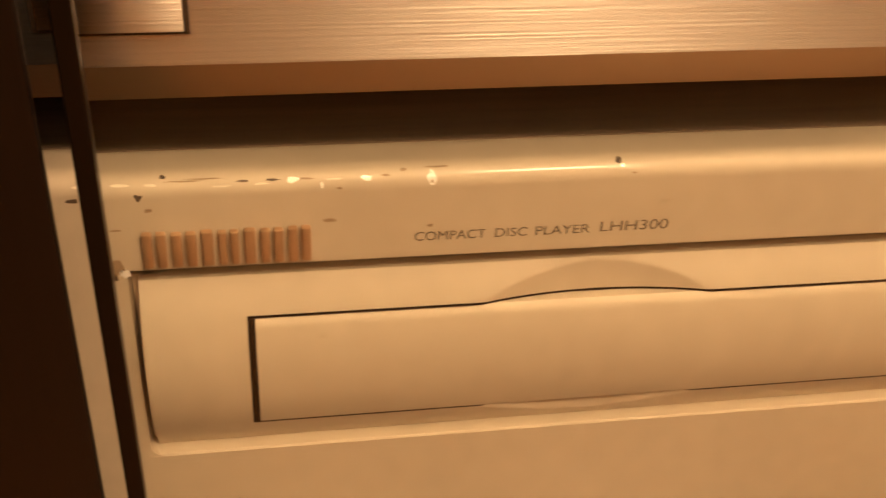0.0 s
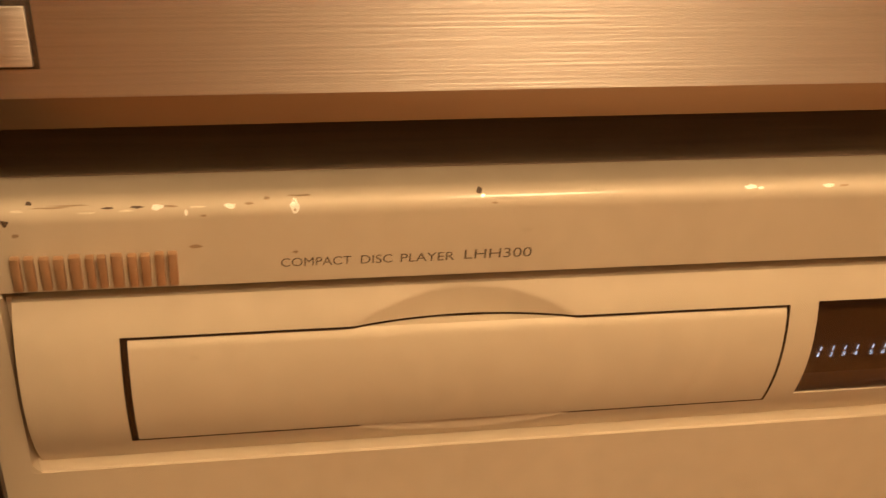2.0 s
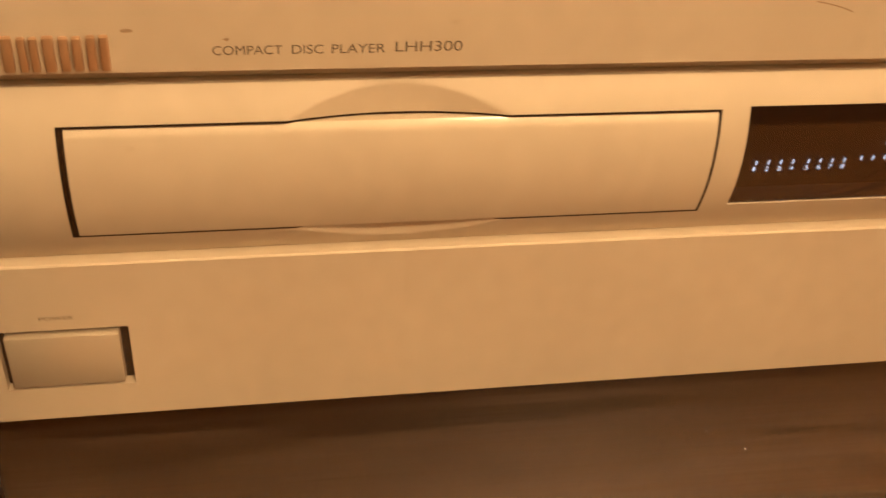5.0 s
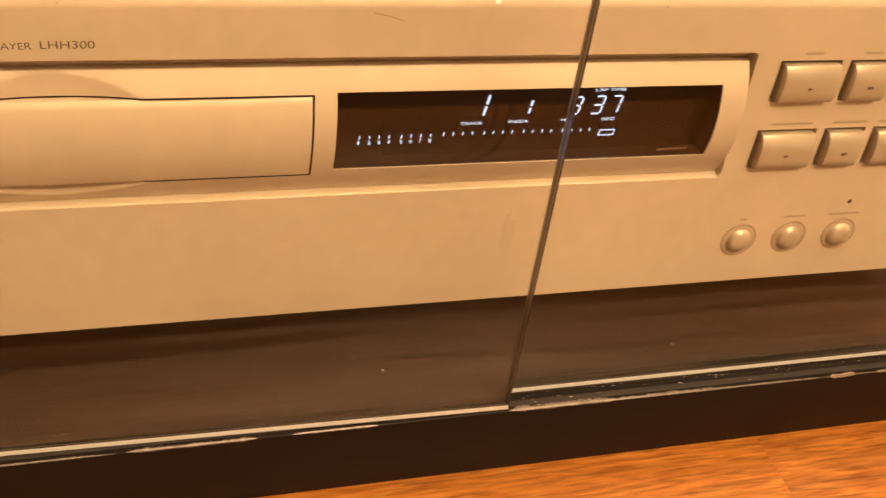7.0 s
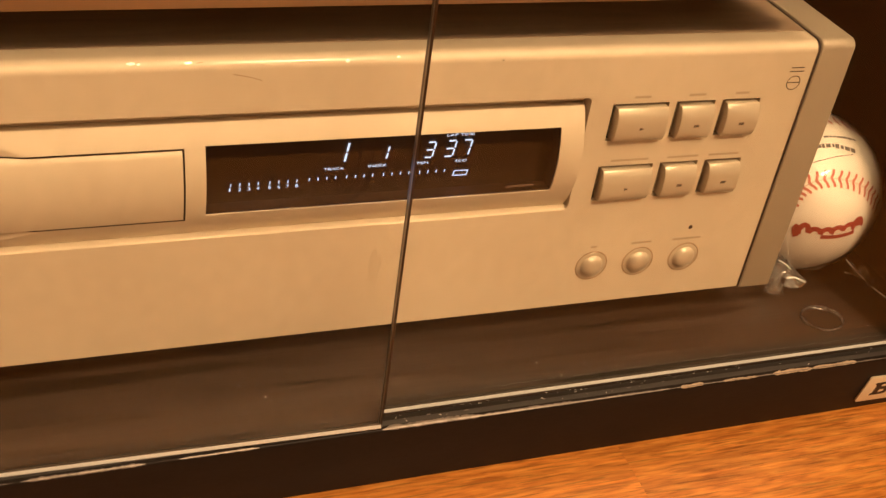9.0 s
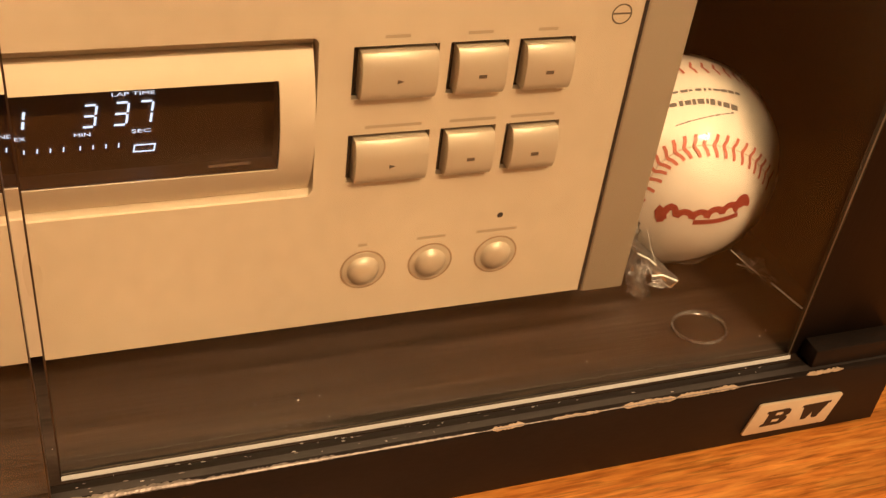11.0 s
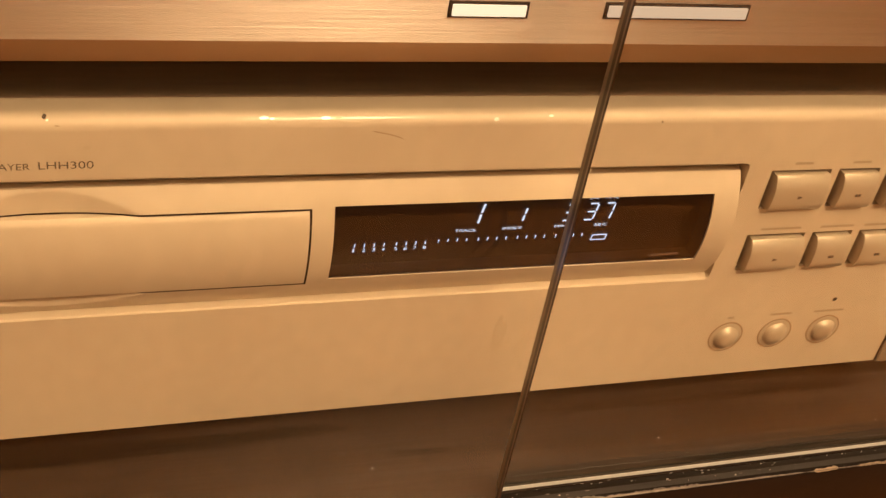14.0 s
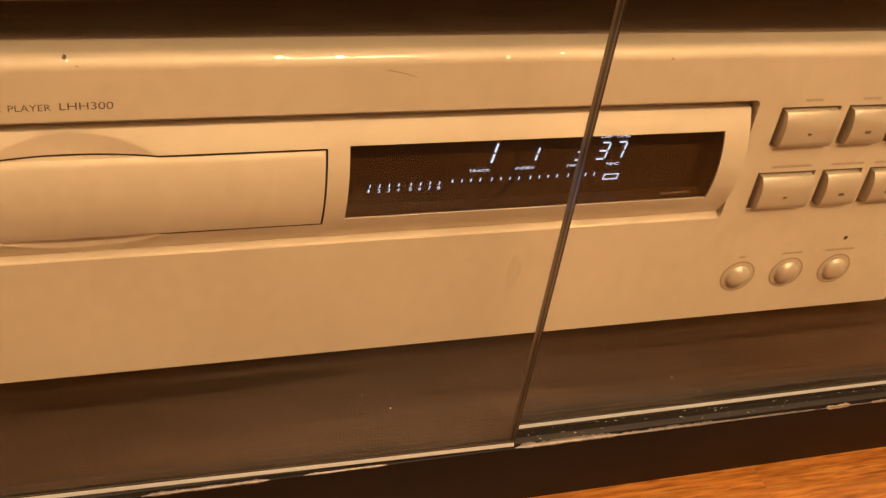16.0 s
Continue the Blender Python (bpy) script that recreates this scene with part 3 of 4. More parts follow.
def curved_sheet(x0, x1, z0, z1, holes, lift, step_x, step_z, wall):
    bm = bmesh.new()

    def ticks(a, b, step, extra):
        marks = sorted({a, b, *[e for e in extra if a < e < b]})
        out = []
        for p, q in zip(marks, marks[1:]):
            n = max(1, round((q - p) / step))
            out += [p + (q - p) * i / n for i in range(n)]
        return out + [marks[-1]]
    xs = ticks(x0, x1, step_x, [h[i] for h in holes for i in (0, 1)])
    zs = ticks(z0, z1, step_z, [h[i] for h in holes for i in (2, 3)])
    vs = {}

    def v(i, j):
        if (i, j) not in vs:
            x, z = xs[i], zs[j]
            vs[i, j] = bm.verts.new((x, bulge(z) + lift(x, z), z))
        return vs[i, j]
    for i in range(len(xs) - 1):
        for j in range(len(zs) - 1):
            cx, cz = (xs[i] + xs[i + 1]) / 2, (zs[j] + zs[j + 1]) / 2
            if not any(h[0] < cx < h[1] and h[2] < cz < h[3] for h in holes):
                bm.faces.new((v(i, j), v(i + 1, j), v(i + 1, j + 1), v(i, j + 1)))
    rim = [e for e in bm.edges if len(e.link_faces) == 1]
    out = bmesh.ops.extrude_edge_only(bm, edges=rim)
    for q in out["geom"]:
        if isinstance(q, bmesh.types.BMVert):
            q.co.y += wall
    bmesh.ops.recalc_face_normals(bm, faces=bm.faces)
    return bm


centre_panel = part("centre_panel", curved_sheet(RECESS[0] + 1.5, RECESS[1] - 0.9, ZA, ZB, [TRAY, WIN], thumb, 0.9, 0.45, 4.5), champagne, player, "bulging champagne-gold centre panel")
gasket = (TRAY[0] + 1.35, TRAY[1] - 0.5, TRAY[2] + 0.4, TRAY[3] - 0.38)
part("tray_gap", curved_sheet(TRAY[0] - 0.05, TRAY[1] + 0.05, TRAY[2] - 0.05, TRAY[3] + 0.05, [gasket], lambda x, z: thumb(x, z) - 0.07, 1.4, 0.7, 0.6), gap_brown, player, "dark gap round the tray door")
tray_door = part("tray_door", curved_sheet(TRAY[0] + 1.4, TRAY[1] - 0.6, TRAY[2] + 0.5, TRAY[3] - 0.48, [], lambda x, z: -0.1 + 0.14 * max(0.0, z - TRAY[3] + 2.6) ** 2, 4.0, 0.5, 5.0), champagne, player, "closed champagne-gold disc tray door")
window = part("display_window", curved_sheet(WIN[0] + 0.1, WIN[1] - 0.1, WIN[2] + 0.1, WIN[3] - 0.1, [], lambda x, z: 0.45, 8.0, 1.2, 0.3), smoke, player, "dark smoked display window")
window.visible_shadow = False
part("window_mask", curved_sheet(WIN[0] - 0.2, WIN[1] + 0.2, WIN[2] - 0.2, WIN[3] + 0.2, [(WIN[0] + 0.25, WIN[1] - 0.25, WIN[2] + 0.25, WIN[3] - 0.25)], lambda x, z: 0.75, 8.0, 1.2, 5.5), cavity, player)
part("display_board", box(WIN[0] - 3, WIN[1] + 3, 6.9, 7.4, WIN[2] - 4.5, WIN[3] + 1.5), cavity, player, smooth=False)

# lit display: figures, captions and ticks
DY = 6.5


def segments(x, z, w, h, which, thick=0.62, lean=0.17):
    """Seven-segment figure as slanted bars."""
    bm = bmesh.new()
    m = h / 2

    def bar(xa, za, xb, zb, flat):
        t = thick / 2
        if flat:
            pts = [(xa + t, za - t), (xb - t, zb - t), (xb - t, zb + t), (xa + t, za + t)]
        else:
            pts = [(xa - t, za + t * 0.9), (xa + t, za + t * 0.9), (xb + t, zb - t * 0.9), (xb - t, zb - t * 0.9)]
        bm.faces.new([bm.verts.new((x + px + pz * lean, DY, z + pz)) for px, pz in pts])
    for s in which:
        bar(*{"a": (0, h, w, h, 1), "g": (0, m, w, m, 1), "d": (0, 0, w, 0, 1), "f": (0, m, 0, h, 0), "e": (0, 0, 0, m, 0), "b": (w, m, w, h, 0), "c": (w, 0, w, m, 0)}[s])
    return bm


for x, z, w, h, which, t in ((45.2, 47.9, 4.2, 7.8, "bc", 0.75), (60.9, 48.2, 3.2, 5.3, "bc", 0.68), (77.6, 47.9, 3.0, 6.0, "abgcd", 0.6), (84.9, 47.9, 3.2, 6.2, "abgcd", 0.6), (90.7, 47.9, 3.2, 6.2, "abc", 0.6)):
    part("figure", segments(x, z, w, h, which, t), digits_lit, window, "lit pale-blue figure", smooth=False)
for words, x, z, w in (("TRACK", 42.4, 45.1, 7.2), ("INDEX", 58.0, 45.3, 6.5), ("MIN", 75.6, 45.3, 3.9), ("SEC", 89.3, 45.3, 4.6), ("LAP TIME", 85.2, 55.9, 10.2)):
    lettering("caption", words, x, z, DY, 1.0, w, digits_dim, window)
for k in range(24):
    x = 11.2 + 3.05 * (k % 4) + 13.05 * (k // 4) + (0.0 if k < 8 else 0.3)
    h0 = 41.0 if k < 8 else 41.4
    b = bmesh.new()
    b.faces.new([b.verts.new((x + px, DY, h0 + pz)) for px, pz in ((-0.17, 0), (0.17, 0), (0.3, 1.25), (-0.04, 1.25))])
    part("tick", b, digits_lit, window, smooth=False)
    if k < 8:
        lettering("track_number", str(k + 1), x - 0.45, 39.2, DY, 1.25, 0.5 if k == 0 else 0.95, digits_lit, window)
frame_bm = bmesh.new()
o = [(89.2, 39.6), (94.6, 39.6), (95.0, 41.9), (89.6, 41.9)]
i4 = [(89.65, 40.0), (94.25, 40.0), (94.55, 41.5), (89.95, 41.5)]
ov, iv = ([frame_bm.verts.new((x, DY, z)) for x, z in q] for q in (o, i4))
for k in range(4):
    frame_bm.faces.new((ov[k], ov[(k + 1) % 4], iv[(k + 1) % 4], iv[k]))
part("frame_mark", frame_bm, digits_lit, window, smooth=False)
part("sensor_mark", plate([(106.5, 39.0), (117.0, 39.2), (117.0, 39.9), (106.5, 39.7)], bulge(39.3) + 0.25, bulge(39.3) + 0.35), faint_ink, window, smooth=False)

# keys
for c, d in PAD_HEIGHTS:
    for n, (a, b) in enumerate(PAD_SPANS):
        mid, half = (c + d) / 2 - 0.3, (d - c) / 2 - 1.0
        bow = [(-3.2 + (2.0 * q ** 2.6 if q > 0 else 1.1 * abs(q) ** 4), mid + half * q) for q in (k / 8 for k in range(-8, 9))]
        key = part("key", prism([(2.2, mid - half)] + bow + [(2.2, mid + half)], a + 1.7, b - 0.6, 0.25, 2), button_paint, player, "bowed grey-gold push key")
        cx, cz = (a + b) / 2 + 0.6, (c + d) / 2 - 1.2
        mark = [(cx - 0.9, cz - 0.6), (cx + 0.9, cz), (cx - 0.9, cz + 0.6)] if n == 0 else [(cx - 1.1, cz - 0.5), (cx + 1.1, cz - 0.5), (cx + 1.1, cz + 0.5), (cx - 1.1, cz + 0.5)]
        part("key_mark", plate(mark, -3.36, -3.1), print_ink, key, smooth=False)
        # Pale nick: light caught on the pocket's lower corner, put into the colour.
        part("pocket_lip", box(b - 3.0, b - 0.5, -0.45, 0.2, c - 0.75, c + 0.05, 0.12, 1), chip_lit_pale, player, "pale corner of the key pocket, painted as lit")
        part("pocket", box(a - 0.5, b + 0.5, 2.3, 3.0, c - 0.5, d + 0.5), gap_black, player, smooth=False)
for x0, x1, z in ((150.8, 157.4, 71.2), (172.8, 179.6, 71.2), (192.2, 197.8, 71.2), (147.4, 162.9, 45.4), (170.8, 184.0, 45.4), (188.5, 201.5, 45.4), (148.1, 150.7, 6.7), (165.6, 174.2, 6.9), (183.8, 196.4, 6.9)):
    part("label_bar", plate([(x0, z), (x1, z), (x1, z + 0.9), (x0, z + 0.9)], -0.06, 0.0), pale_ink, player, smooth=False)
for x in (150.1, 170.4, 191.0):
    part("round_button", lathe_y(x, -1.8, [(6.3, 0.02), (6.1, -0.14), (5.3, -0.16), (4.8, -0.30), (4.4, -1.0), (3.6, -1.75), (2.3, -2.3), (0.9, -2.5), (0, -2.52)]), button_paint, player, "small domed round button")
for x in (150.1, 170.4, 191.0):
    part("button_groove", lathe_y(x, -1.8, [(6.85, 0.0), (6.8, -0.07), (6.3, -0.07), (6.25, 0.0)]), chip_brown, player)
part("sensor_hole", lathe_y(190.4, 12.6, [(0.95, 0.01), (0.85, -0.07), (0, -0.07)], 16), gap_black, player)

part("pocket", box(POWER[0] - 0.5, POWER[1] + 0.5, 2.6, 3.4, POWER[2] - 0.5, POWER[3] + 0.5), gap_black, player, smooth=False)
part("power_key", box(-161.2, -136.2, -0.9, 2.5, -9.0, 6.3, 0.5, 2), button_paint, player, "wide flat power key")
lettering("power_caption", "POWER", -152.9, 10.6, -0.05, 1.1, 7.4, print_ink, player)
for words, x, w in (("COMPACT", -111.3, 13.3), ("DISC", -96.2, 6.1), ("PLAYER", -88.5, 10.5)):
    lettering("model_caption", words, x, 75.6, -0.05, 1.95, w, print_ink, player)
lettering("model_caption", "LHH300", -76.0, 75.7, -0.05, 2.25, 13.4, print_ink, player)

# the maker's raised badge as plain gold shapes
badge_x = -159.6
for k, w in enumerate((4.1, 4.3, 2.0, 3.6, 2.0, 4.0, 4.0)):
    x0 = badge_x
    badge_x += w + 0.90
    for a, b in (((0.0, 0.42), (0.58, 1.0)) if w > 3 else ((0.0, 1.0),)):
        part("badge_bar", box(x0 + a * w, x0 + b * w, -1.4, 0.05, 73.3, 80.4 if k % 2 == 0 else 80.2, 0.3), gold, player, "raised gold badge bar")
# round emblem as a plain ring with bars
ring = bmesh.new()
for k in range(28):
    a, b = 6.283185 * k / 28, 6.283185 * (k + 1) / 28
    ring.faces.new([ring.verts.new((215.6 + r * math.cos(q), -0.05, 74.9 + r * math.sin(q))) for r, q in ((3.0, a), (3.0, b), (2.55, b), (2.55, a))])
part("emblem", ring, print_ink, player, "small printed round emblem", smooth=False)
for x0, x1, z in ((213.0, 218.2, 74.8), (212.4, 218.8, 79.3), (212.8, 218.4, 80.8)):
    part("emblem_bar", plate([(x0, z), (x1, z), (x1, z + 0.5), (x0, z + 0.5)], -0.06, 0.0), print_ink, player, smooth=False)


# chipped and scuffed paint on the rounded edge
def edge_at(u, deg):
    """A place on the rounded top edge: 0 just below it on the face, 90 well back on top."""
    a = radians(max(-20.0, min(90.0, deg)))
    y0, z0 = 9.0 * (1 - math.cos(max(a, 0.0))), 83.0 + 9.0 * math.sin(a)
    low, high = -7.0, 7.0
    for k in range(24):
        t = (low + high) / 2
        y, z = y0 - 0.76 * t, z0 + 0.65 * t
        if y > RAD:
            off = z - PZ1
        elif z < PZ1 - RAD:
            off = -y
        else:
            off = math.hypot(y - RAD, z - PZ1 + RAD) - RAD
        low, high = (t, high) if off < 0.05 else (low, t)
    return (u, y, z)


CHIPS = [(-159.4, 24, 1.6, 9, 0), (-162.3, 38, 4, 4, 4), (-166.5, 36, 4, 6, 4), (-169.0, 32, 3, 5, 4), (-157.5, 37, 3, 4, 4), (-145.5, 33, 5, 3, 4), (-138.5, 34, 3, 3, 4), (-126.0, 36, 4, 3, 4), (-151.5, 40, 8.5, 2, 1), (-155.2, 46, 1.6, 6, 0), (-148, 42, 8, 2.5, 1), (-141.6, 38, 2.6, 3, 0), (-136.5, 38, 2.8, 3.5, 0),
         (-133, 37, 2.4, 8, 2), (-130.8, 38, 2.8, 3, 1), (-120.2, 36, 2.4, 7, 2), (-116.8, 38, 1.6, 4, 1), (-113.5, 44, 1.4, 5, 1), (-108.6, 34, 2.2, 18, 2), (-107.5, 46, 5, 3, 1),
         (-73.8, 46, 1.4, 10, 0), (-73.2, 39, 0.9, 6, 2), (-71.0, 30, 1.2, 3, 1), (-62, 40, 1.4, 5, 3), (-19.3, 40, 2.8, 7, 2), (-17.2, 38, 1.6, 4, 2), (-2.7, 39, 3.2, 6, 2), (0.6, 38, 2.4, 3, 1),
         (45.8, 33, 1.7, 8, 2), (62.7, 39, 1.6, 5, 2), (69.7, 60, 3.2, 3, 3), (98.4, 25, 1.0, 4, 0), (-170.6, 18, 2.6, 5, 0), (-163.8, -14, 2.6, 3, 1), (-125.0, 26, 1.0, 4, 1), (-128.0, 30, 0.8, 8, 2), (-158, 10, 1.6, 6, 1)]
for k, (x, deg, w, h, kind) in enumerate(CHIPS):
    part("paint_chip", blotch(x, deg, w, h, edge_at, k + 40), (chip_dark, chip_brown, chip_bright, smudge, chip_lit_pale)[kind], fascia, smooth=False)


part("paint_chip", blotch(226.0, 87.0, 2.0, 4.0, lambda u, v: (u, -0.86, v), 77), edge_tan, fascia, smooth=False)


def face_at(u, v):
    return (u, -0.05, v)


for k, (x, z, w, h, kind) in enumerate(((-164.4, 73.0, 3.6, 3.8, 1), (-163.0, 71.6, 2.4, 2.2, 2), (-165.2, 70.8, 1.6, 2.0, 0), (-127, 81.0, 3.0, 1.2, 1), (-108.5, 79.0, 1.4, 0.8, 1))):
    part("paint_chip", blotch(x, z, w, h, face_at, k + 90), (chip_dark, chip_brown, chip_bright, smudge, chip_lit_pale)[kind], fascia, smooth=False)
for k, (x, z, w, h) in enumerate(((-71.0, 17.0, 1.6, 10.0), (-128.5, 56.6, 2.0, 1.6), (62.0, 8.0, 5.0, 16.0), (-95.0, -3.0, 6.0, 3.0), (-64.0, 82.0, 2.4, 1.6))):
    if z < 26 or z > 74:
        part("smudge", blotch(x, z, w, h, face_at, k + 700), smudge, fascia, smooth=False)
    else:
        part("smudge", blotch(x, z, w, h, lambda u, v: (u, bulge(v) - 0.16, v), k + 700), smudge, tray_door, smooth=False)
hair = bmesh.new()
pts = [(10.5, 85.6), (13.5, 85.0), (16.5, 84.2), (19.2, 83.2)]
for (xa, za), (xb, zb) in zip(pts, pts[1:]):
    hair.faces.new([hair.verts.new((x, -0.06, z)) for x, z in ((xa, za - 0.12), (xb, zb - 0.12), (xb, zb + 0.16), (xa, za + 0.16))])
part("scratch", hair, chip_brown, fascia, smooth=False)

# ---- the amplifier on top of the player ----
amp = thing("amplifier", (5, 170, COVER), "silver amplifier with a slanted lower edge, standing on the disc player", "amplifier", behind=INSIDE)
AX0, AX1, AY = -192.0, 222.5, -7.2
AZ, AB = 116.1, 109.2
amp.rotation_euler = (0, -0.0045, 0)  # not quite level on the player
part("front_panel", prism([(AY, AZ), (AY, 236), (AY + 3, 239), (AY + 4, 239), (AY + 4, AZ)], AX0, AX1, 0.0), brushed, amp, "horizontally brushed aluminium front panel")
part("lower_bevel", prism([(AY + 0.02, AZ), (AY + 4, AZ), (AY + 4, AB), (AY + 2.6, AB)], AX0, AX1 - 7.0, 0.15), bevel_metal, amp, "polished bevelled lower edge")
part("body", box(AX0 + 4, AX1 - 8, AY + 4.2, 340, AB + 0.5, 238, 0.8), cabinet_dark, amp, "dark metal amplifier body")
for x in (-170, 190):
    for y in (60, 300):
        foot = lathe_y(x, y, [(0, 0), (20, 0), (21, 1), (21, 9), (18, AB + 1 - COVER), (0, AB + 1 - COVER)], 24)
        for q in foot.verts:
            q.co = Vector((q.co.x, q.co.z, COVER + q.co.y))
        part("foot", foot, rubber, amp)


def amp_key(x0, x1, z0, z1, mat, label):
    surround = part("key_surround", box(x0 - 0.9, x1 + 0.8, AY - 0.35, AY + 0.5, z0 - 0.6, z1 + 0.8, 0.1), key_trim, amp, "dark key surround")
    part("key_cap", box(x0, x1, AY - 1.0, AY - 0.2, z0, z1, 0.3), mat, surround, label)


amp_key(24.5, 44.4, 123.8, 127.0, key_white, "white backlit rectangular key")
amp_key(67.4, 109.0, 124.1, 127.4, key_pale, "long pale backlit key")
amp_key(-169.8, -148.5, 121.9, 131.8, brushed, "wide aluminium push key")
part("indicator", box(26.3, 28.8, AY - 0.3, AY + 0.2, 131.0, 133.3, 0.1), key_trim, amp, "small dark square indicator")
for x0, x1, z in ((31.4, 43.4, 132.6), (32.9, 41.5, 131.0)):
    part("label_bar", box(x0, x1, AY - 0.3, AY + 0.1, z, z + 0.8), pale_ink, amp, smooth=False)
part("inlay", box(-3.4, 51.4, AY - 0.12, AY + 0.2, 130.2, 160.0), brushed, amp, "slightly raised aluminium inlay", smooth=False)

# ---- the wrapped baseball ----
BALL, BR = Vector((274.5, 43.0, SHELF + 36.6)), 36.0
ball = thing("baseball", (BALL.x, BALL.y, SHELF), "white leather baseball with red stitching, wrapped in clear plastic", "baseball", behind=INSIDE)


def sphere(r, bump, seed, steps=5):
    bm = bmesh.new()
    bmesh.ops.create_icosphere(bm, subdivisions=steps, radius=1.0)
    for v in bm.verts:
        d = v.co.normalized()
        v.co = BALL + d * (r + bump(d))
    return bm


skin = part("leather_cover", sphere(BR, lambda d: 0.0, 1), leather, ball, "white leather cover")


def on_ball(d, up=0.12):
    return BALL + Matrix.Rotation(radians(6.0), 3, "X") @ d.normalized() * (BR + up)


def stroke(points, width, mat, name, up=0.15):
    """A painted or sewn stroke along directions on the ball."""
    bm = bmesh.new()
    ds = [Vector(p).normalized() for p in points]
    left, right = [], []
    for k, d in enumerate(ds):
        t = (ds[min(k + 1, len(ds) - 1)] - ds[max(k - 1, 0)]).normalized()
        s = d.cross(t).normalized() * (width / 2 / BR)
        left.append(bm.verts.new(on_ball(d + s, up)))
        right.append(bm.verts.new(on_ball(d - s, up)))
    for k in range(len(ds) - 1):
        bm.faces.new((left[k], left[k + 1], right[k + 1], right[k]))
    bmesh.ops.recalc_face_normals(bm, faces=bm.faces)
    return part(name, bm, mat, skin, smooth=False)


def along(points, n):
    """Directions spread evenly along a line of directions on the ball."""
    ds = [Vector(p).normalized() for p in points]
    out = []
    for k in range(n):
        u = k / (n - 1) * (len(ds) - 1)
        i = min(int(u), len(ds) - 2)
        out.append(ds[i].lerp(ds[i + 1], u - i).normalized())
    return out


seam = along([(-0.78, -0.60, 0.05), (-0.678, -0.658, 0.328), (-0.598, -0.623, 0.504), (-0.443, -0.621, 0.647), (-0.233, -0.661, 0.713), (-0.005, -0.71, 0.704), (0.226, -0.759, 0.611), (0.405, -0.787, 0.465), (0.60, -0.77, 0.25)], 21)
stroke(seam, 0.35, chip_tan, "seam_line")
for k in range(1, 20):
    d, t = seam[k], (seam[k + 1] - seam[k - 1]).normalized()
    s = d.cross(t).normalized()
    for side in (1, -1):
        stroke([d + t * 0.0, d + s * side * 0.055 + t * 0.03, d + s * side * 0.105 + t * 0.04], 1.1, stitch_thread, "stitch", 0.25)
back_seam = along([(-0.6, 0.25, 0.76), (-0.14, 0.12, 0.985), (0.35, 0.05, 0.93), (0.7, -0.1, 0.7)], 14)
for k in range(1, 13):
    d, t = back_seam[k], (back_seam[k + 1] - back_seam[k - 1]).normalized()
    s = d.cross(t).normalized()
    for side in (1, -1):
        stroke([d, d + s * side * 0.05 + t * 0.025, d + s * side * 0.10 + t * 0.035], 0.9, stitch_thread, "stitch", 0.25)
# red club script as a plain wavy band with an underline, and dark printing as bars
wavy = along([(-0.593, -0.804, 0.06), (-0.45, -0.87, 0.12), (-0.28, -0.945, 0.13), (-0.109, -0.973, 0.17), (0.08, -0.965, 0.21), (0.236, -0.931, 0.25)], 67)
band = []
for k, d in enumerate(wavy):
    h = 0.085 if k < 13 else 0.035 if k < 56 else 0.06
    band.append(d + Vector((0.028 * math.sin(k * 0.62), 0, h * math.cos(k * 0.62))))
stroke(band, 2.3, red_thread, "red_mark", 0.16)
stroke(wavy[:9], 3.6, red_thread, "red_mark", 0.2)
stroke(wavy[58:], 3.0, red_thread, "red_mark", 0.2)
stroke(along([(-0.28, -0.959, 0.06), (-0.05, -0.985, 0.08), (0.16, -0.984, 0.12)], 6), 1.9, red_thread, "red_mark")
for line, w in ((((-0.36, -0.16, 0.92), (0.0, -0.22, 0.97), (0.342, -0.257, 0.904)), 1.3), (((-0.43, -0.268, 0.863), (-0.1, -0.33, 0.93), (0.221, -0.424, 0.878)), 2.4), (((-0.432, -0.45, 0.78), (-0.19, -0.47, 0.86), (0.162, -0.45, 0.87)), 0.6)):
    ds = along(line, 15)
    printer = random.Random(int(w * 100))
    k = 0.0
    while k < 13.0:
        run = printer.uniform(0.35, 1.5)
        a, b = (ds[int(q)].lerp(ds[int(q) + 1], q - int(q)) for q in (k, min(k + run, 13.9)))
        stroke([a, a.lerp(b, 0.5), b], w * printer.uniform(0.55, 1.0), ink_black, "dark_print")
        k += run + printer.uniform(0.15, 0.5)

# the clear plastic wrap
wrap = thing("plastic_wrap", (BALL.x, BALL.y, SHELF), "clear crinkled plastic wrap round the baseball", "plastic wrap", behind=INSIDE)


def crinkle(d):
    n = noise.noise(d * 4.0) * 1.2 + abs(noise.noise(d * 9.0 + Vector((3, 1, 2)))) * 1.6
    low = max(0.0, -d.z - 0.1)
    left = max(0.0, -d.x - 0.35)
    return 0.7 + max(0.0, n) * (0.5 + 1.4 * low) + left * 2.4 * abs(noise.noise(d * 17.0))


bm = sphere(BR, crinkle, 2, 5)
for v in bm.verts:
    v.co.z = max(v.co.z, SHELF + 0.15)
shell = part("wrap_shell", bm, wrap_film, wrap)
shell.visible_shadow = False


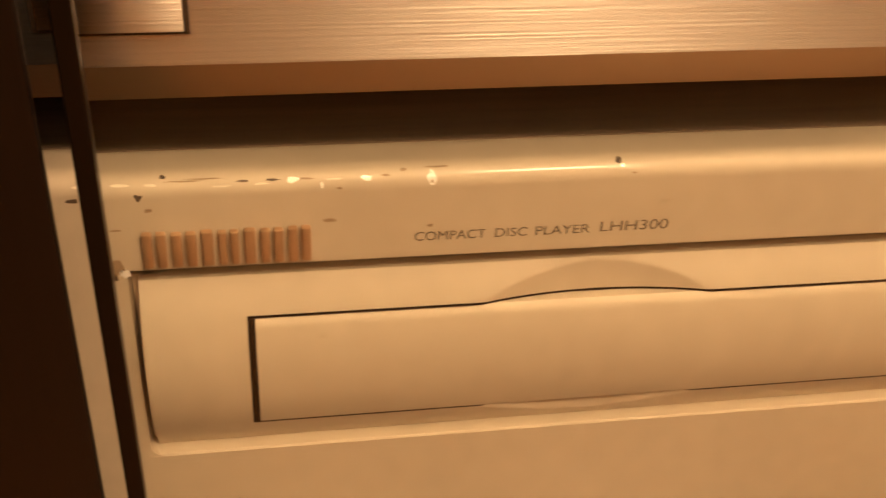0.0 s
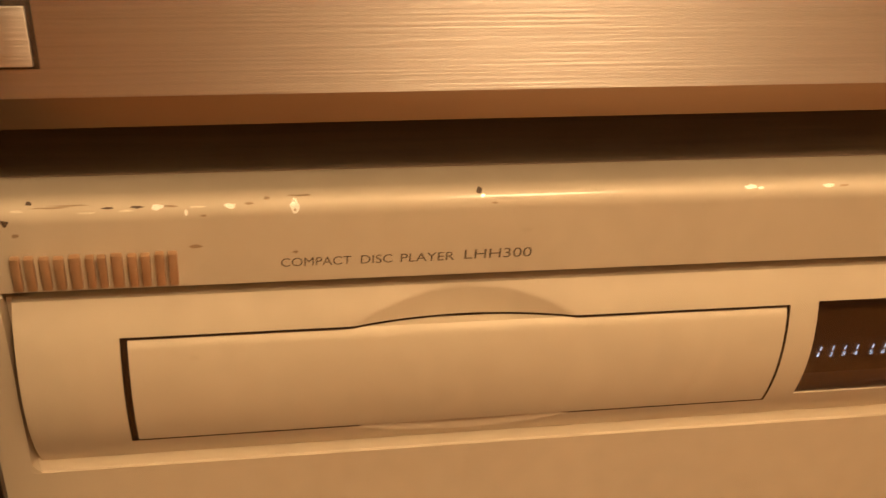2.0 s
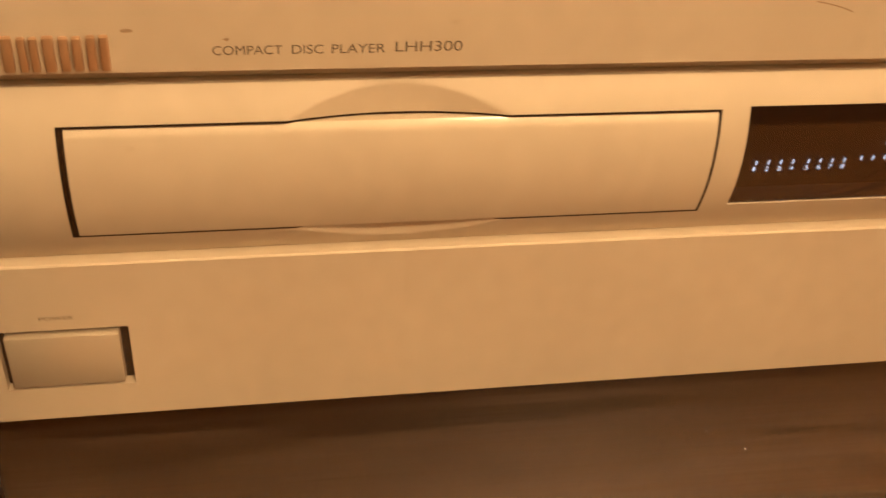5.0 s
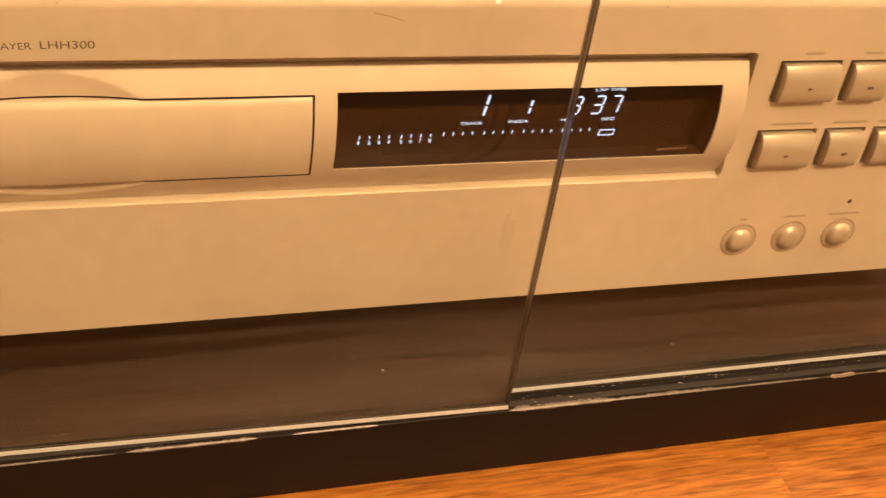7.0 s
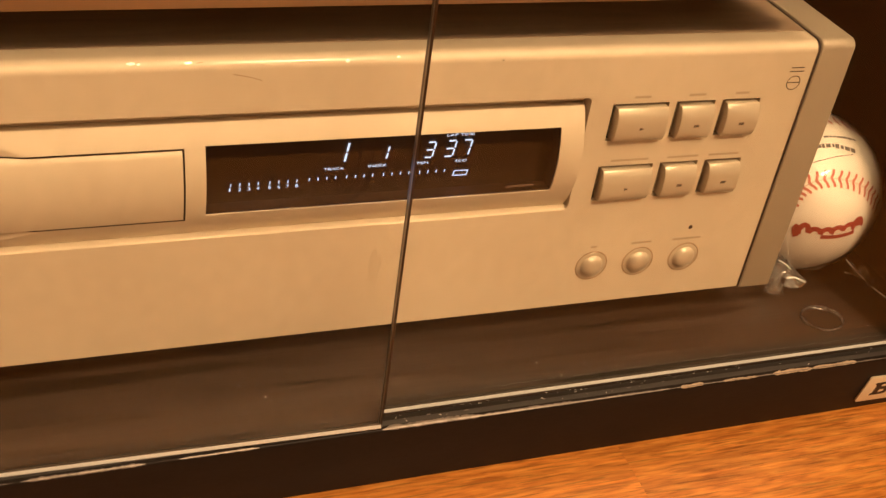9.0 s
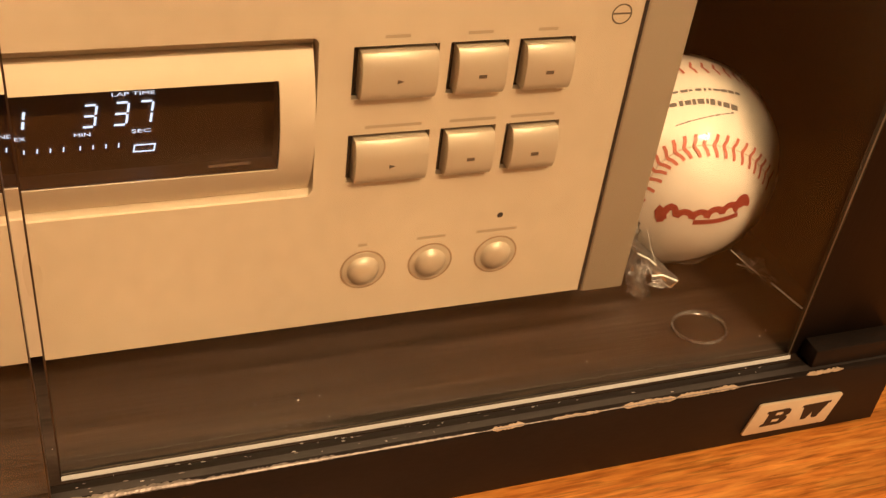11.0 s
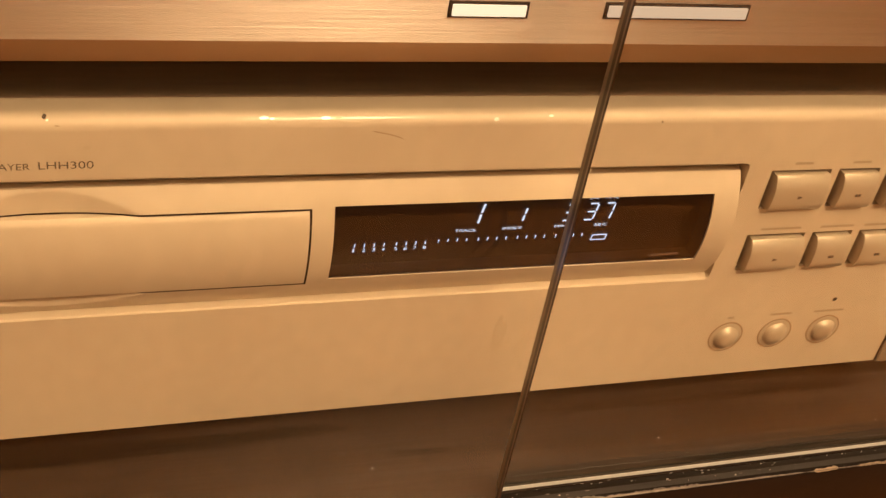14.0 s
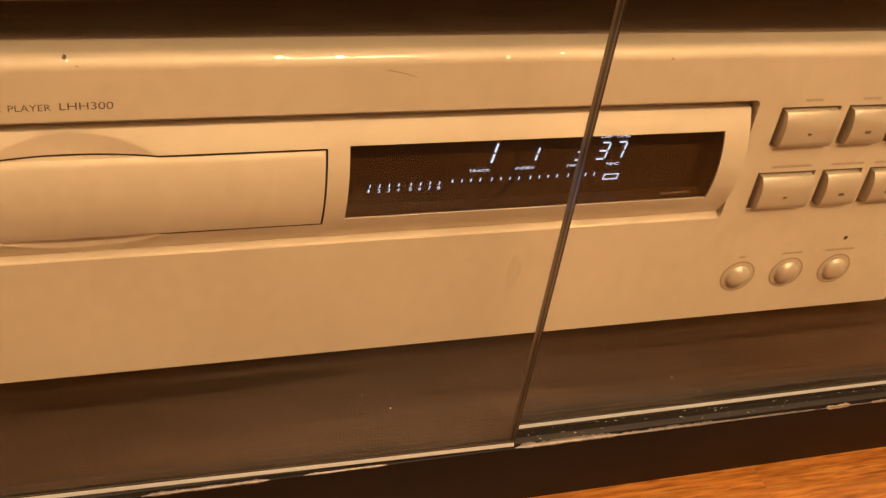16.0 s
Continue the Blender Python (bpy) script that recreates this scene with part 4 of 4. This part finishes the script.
def pleat(root, tip, width, folds, seed, name):
    """A gathered tail of film: a fan of folds from a root to a wider tip."""
    rnd = random.Random(seed)
    bm = bmesh.new()
    root, tip = Vector(root), Vector(tip)
    run = tip - root
    side = run.cross(Vector((0.2, 0.4, 1))).normalized()
    lift = side.cross(run).normalized()
    grid = []
    for i in range(9):
        u = i / 8
        row = []
        for j in range(folds * 2 + 1):
            q = j / (folds * 2) - 0.5
            w = width * (0.25 + 0.75 * u)
            z = (1 if j % 2 else -1) * (0.6 + 1.3 * u) + rnd.uniform(-0.5, 0.5)
            p = root + run * u + side * (q * w) + lift * z
            p.z = max(p.z, SHELF + 0.2 + 0.1 * (j % 2))
            row.append(bm.verts.new(p))
        grid.append(row)
    for i in range(8):
        for j in range(folds * 2):
            bm.faces.new((grid[i][j], grid[i][j + 1], grid[i + 1][j + 1], grid[i + 1][j]))
    ob = part(name, bm, tail_film, wrap, "gathered tail of film", smooth=False)
    ob.visible_shadow = False
    return ob


pleat((247, 14, -14), (263, 10, -31), 10, 6, 3, "wrap_tail")
pleat((249, 17, -20), (254, 11, -37), 11, 5, 4, "wrap_tail")
pleat((292, 14, -26), (304, 8, -36), 14, 4, 5, "wrap_tail")


def tube(points, r, steps=8):
    bm = bmesh.new()
    rings = []
    ps = [Vector(p) for p in points]
    for k, p in enumerate(ps):
        t = (ps[min(k + 1, len(ps) - 1)] - ps[max(k - 1, 0)]).normalized()
        a = t.orthogonal().normalized()
        b = t.cross(a)
        rings.append([bm.verts.new(p + (a * math.cos(6.283 * i / steps) + b * math.sin(6.283 * i / steps)) * r) for i in range(steps)])
    for p, q in zip(rings, rings[1:]):
        for i in range(steps):
            bm.faces.new((p[i], p[(i + 1) % steps], q[(i + 1) % steps], q[i]))
    return bm



def crumple(centre, size, seed, name):
    """A crushed knot of film with many facets."""
    rnd = random.Random(seed)
    bm = bmesh.new()
    bmesh.ops.create_icosphere(bm, subdivisions=3, radius=1.0)
    for v in bm.verts:
        k = rnd.uniform(0.45, 1.15)
        v.co = Vector(centre) + Vector((v.co.x * size[0], v.co.y * size[1], v.co.z * size[2])) * k
        v.co.z = max(v.co.z, SHELF + 0.2)
    ob = part(name, bm, knot_film, wrap, "crushed knot of film", smooth=False)
    ob.visible_shadow = False


crumple((252, 12, -24), (4.5, 3.0, 6.5), 8, "wrap_knot")
crumple((261, 10, -31), (5.5, 2.5, 2.6), 9, "wrap_knot")
crumple((247, 15, -12), (2.5, 3.0, 6.0), 10, "wrap_knot")
crumple((299, 12, -31), (5.0, 3.0, 3.0), 11, "wrap_knot")
# Pale tubes laid where the film's folds glint; the shine is their colour.
for crease, w in (([(246.5, 8, -15.5), (251, 7.5, -18), (254.5, 8, -21.3)], 0.55), ([(253.6, 7, -25.2), (257.5, 6.5, -24.9), (263.5, 6, -28)], 0.6), ([(247.5, 8, -5.8), (250.5, 8, -13), (254, 8, -19.9)], 0.25), ([(283, 8, -19), (291, 8, -26), (299, 8, -32.5)], 0.3)):
    part("wrap_crease", tube(crease, w * 0.5), edge_pale, wrap, "painted glint along a fold of film")
part("wrap_edge", tube([(300, 22, SHELF + 2), (306, 19.5, SHELF + 0.8), (309, 8, SHELF + 0.6), (311.7, -3.6, SHELF + 0.5)], 0.35), edge_pale, wrap, "pale folded film edge")

# the ring-shaped plastic disc lying on the board
disc = thing("plastic_disc", (269, -5.5, SHELF), "small clear plastic disc with a rim lying on the cabinet floor", "plastic disc", behind=INSIDE)
loop = [(269.0 + 9.5 * math.cos(a), -5.5 + 8.0 * math.sin(a), SHELF + 0.9) for a in (6.283185 * k / 32 for k in range(33))]
part("rim", tube(loop, 0.5), tail_film, disc)
dome = lathe_y(269.0, -5.5, [(9.2, 0.3), (8.0, 0.8), (6.5, 1.0), (0, 1.1)], 32)
for q in dome.verts:
    q.co = Vector((q.co.x, -5.5 + (q.co.z + 5.5) * 0.84, SHELF + q.co.y))
part("dome", dome, thin_clear, disc)

# ---- floor planks, the strips nearest the cabinet first ----
plank_mesh = None
ROWS = [*range(42), -3, -2, -1, 42, 43]
length, width = 900.0, 90.0
for cols in (range(6), (-1,)):
    for row, col in itertools.product(ROWS, cols):
        x = 161.5 + (col - 3) * length + (370, 610, 0, 180)[row % 4]
        y = -98.0 - width * row + 90 * 2
        if y < RY0 or x > RX1 or x + length < RX0:
            continue
        if plank_mesh is None:
            b = box(0.0, length, 0.0, width, -8, 0, 0.06, 1)
            for v in b.verts:
                v.co *= 0.001
            plank_mesh = bpy.data.meshes.new("plank")
            b.to_mesh(plank_mesh)
            b.free()
            plank_mesh.materials.append(orange_wood)
        ob = new("plank", plank_mesh)
        ob.parent = floor
        start, end = max(x, RX0), min(x + length, RX1)  # cut at the walls
        ob.scale.x = (end - start) / length
        ob.location = mm(start, y, FLOOR) - ORIGIN["floor"]
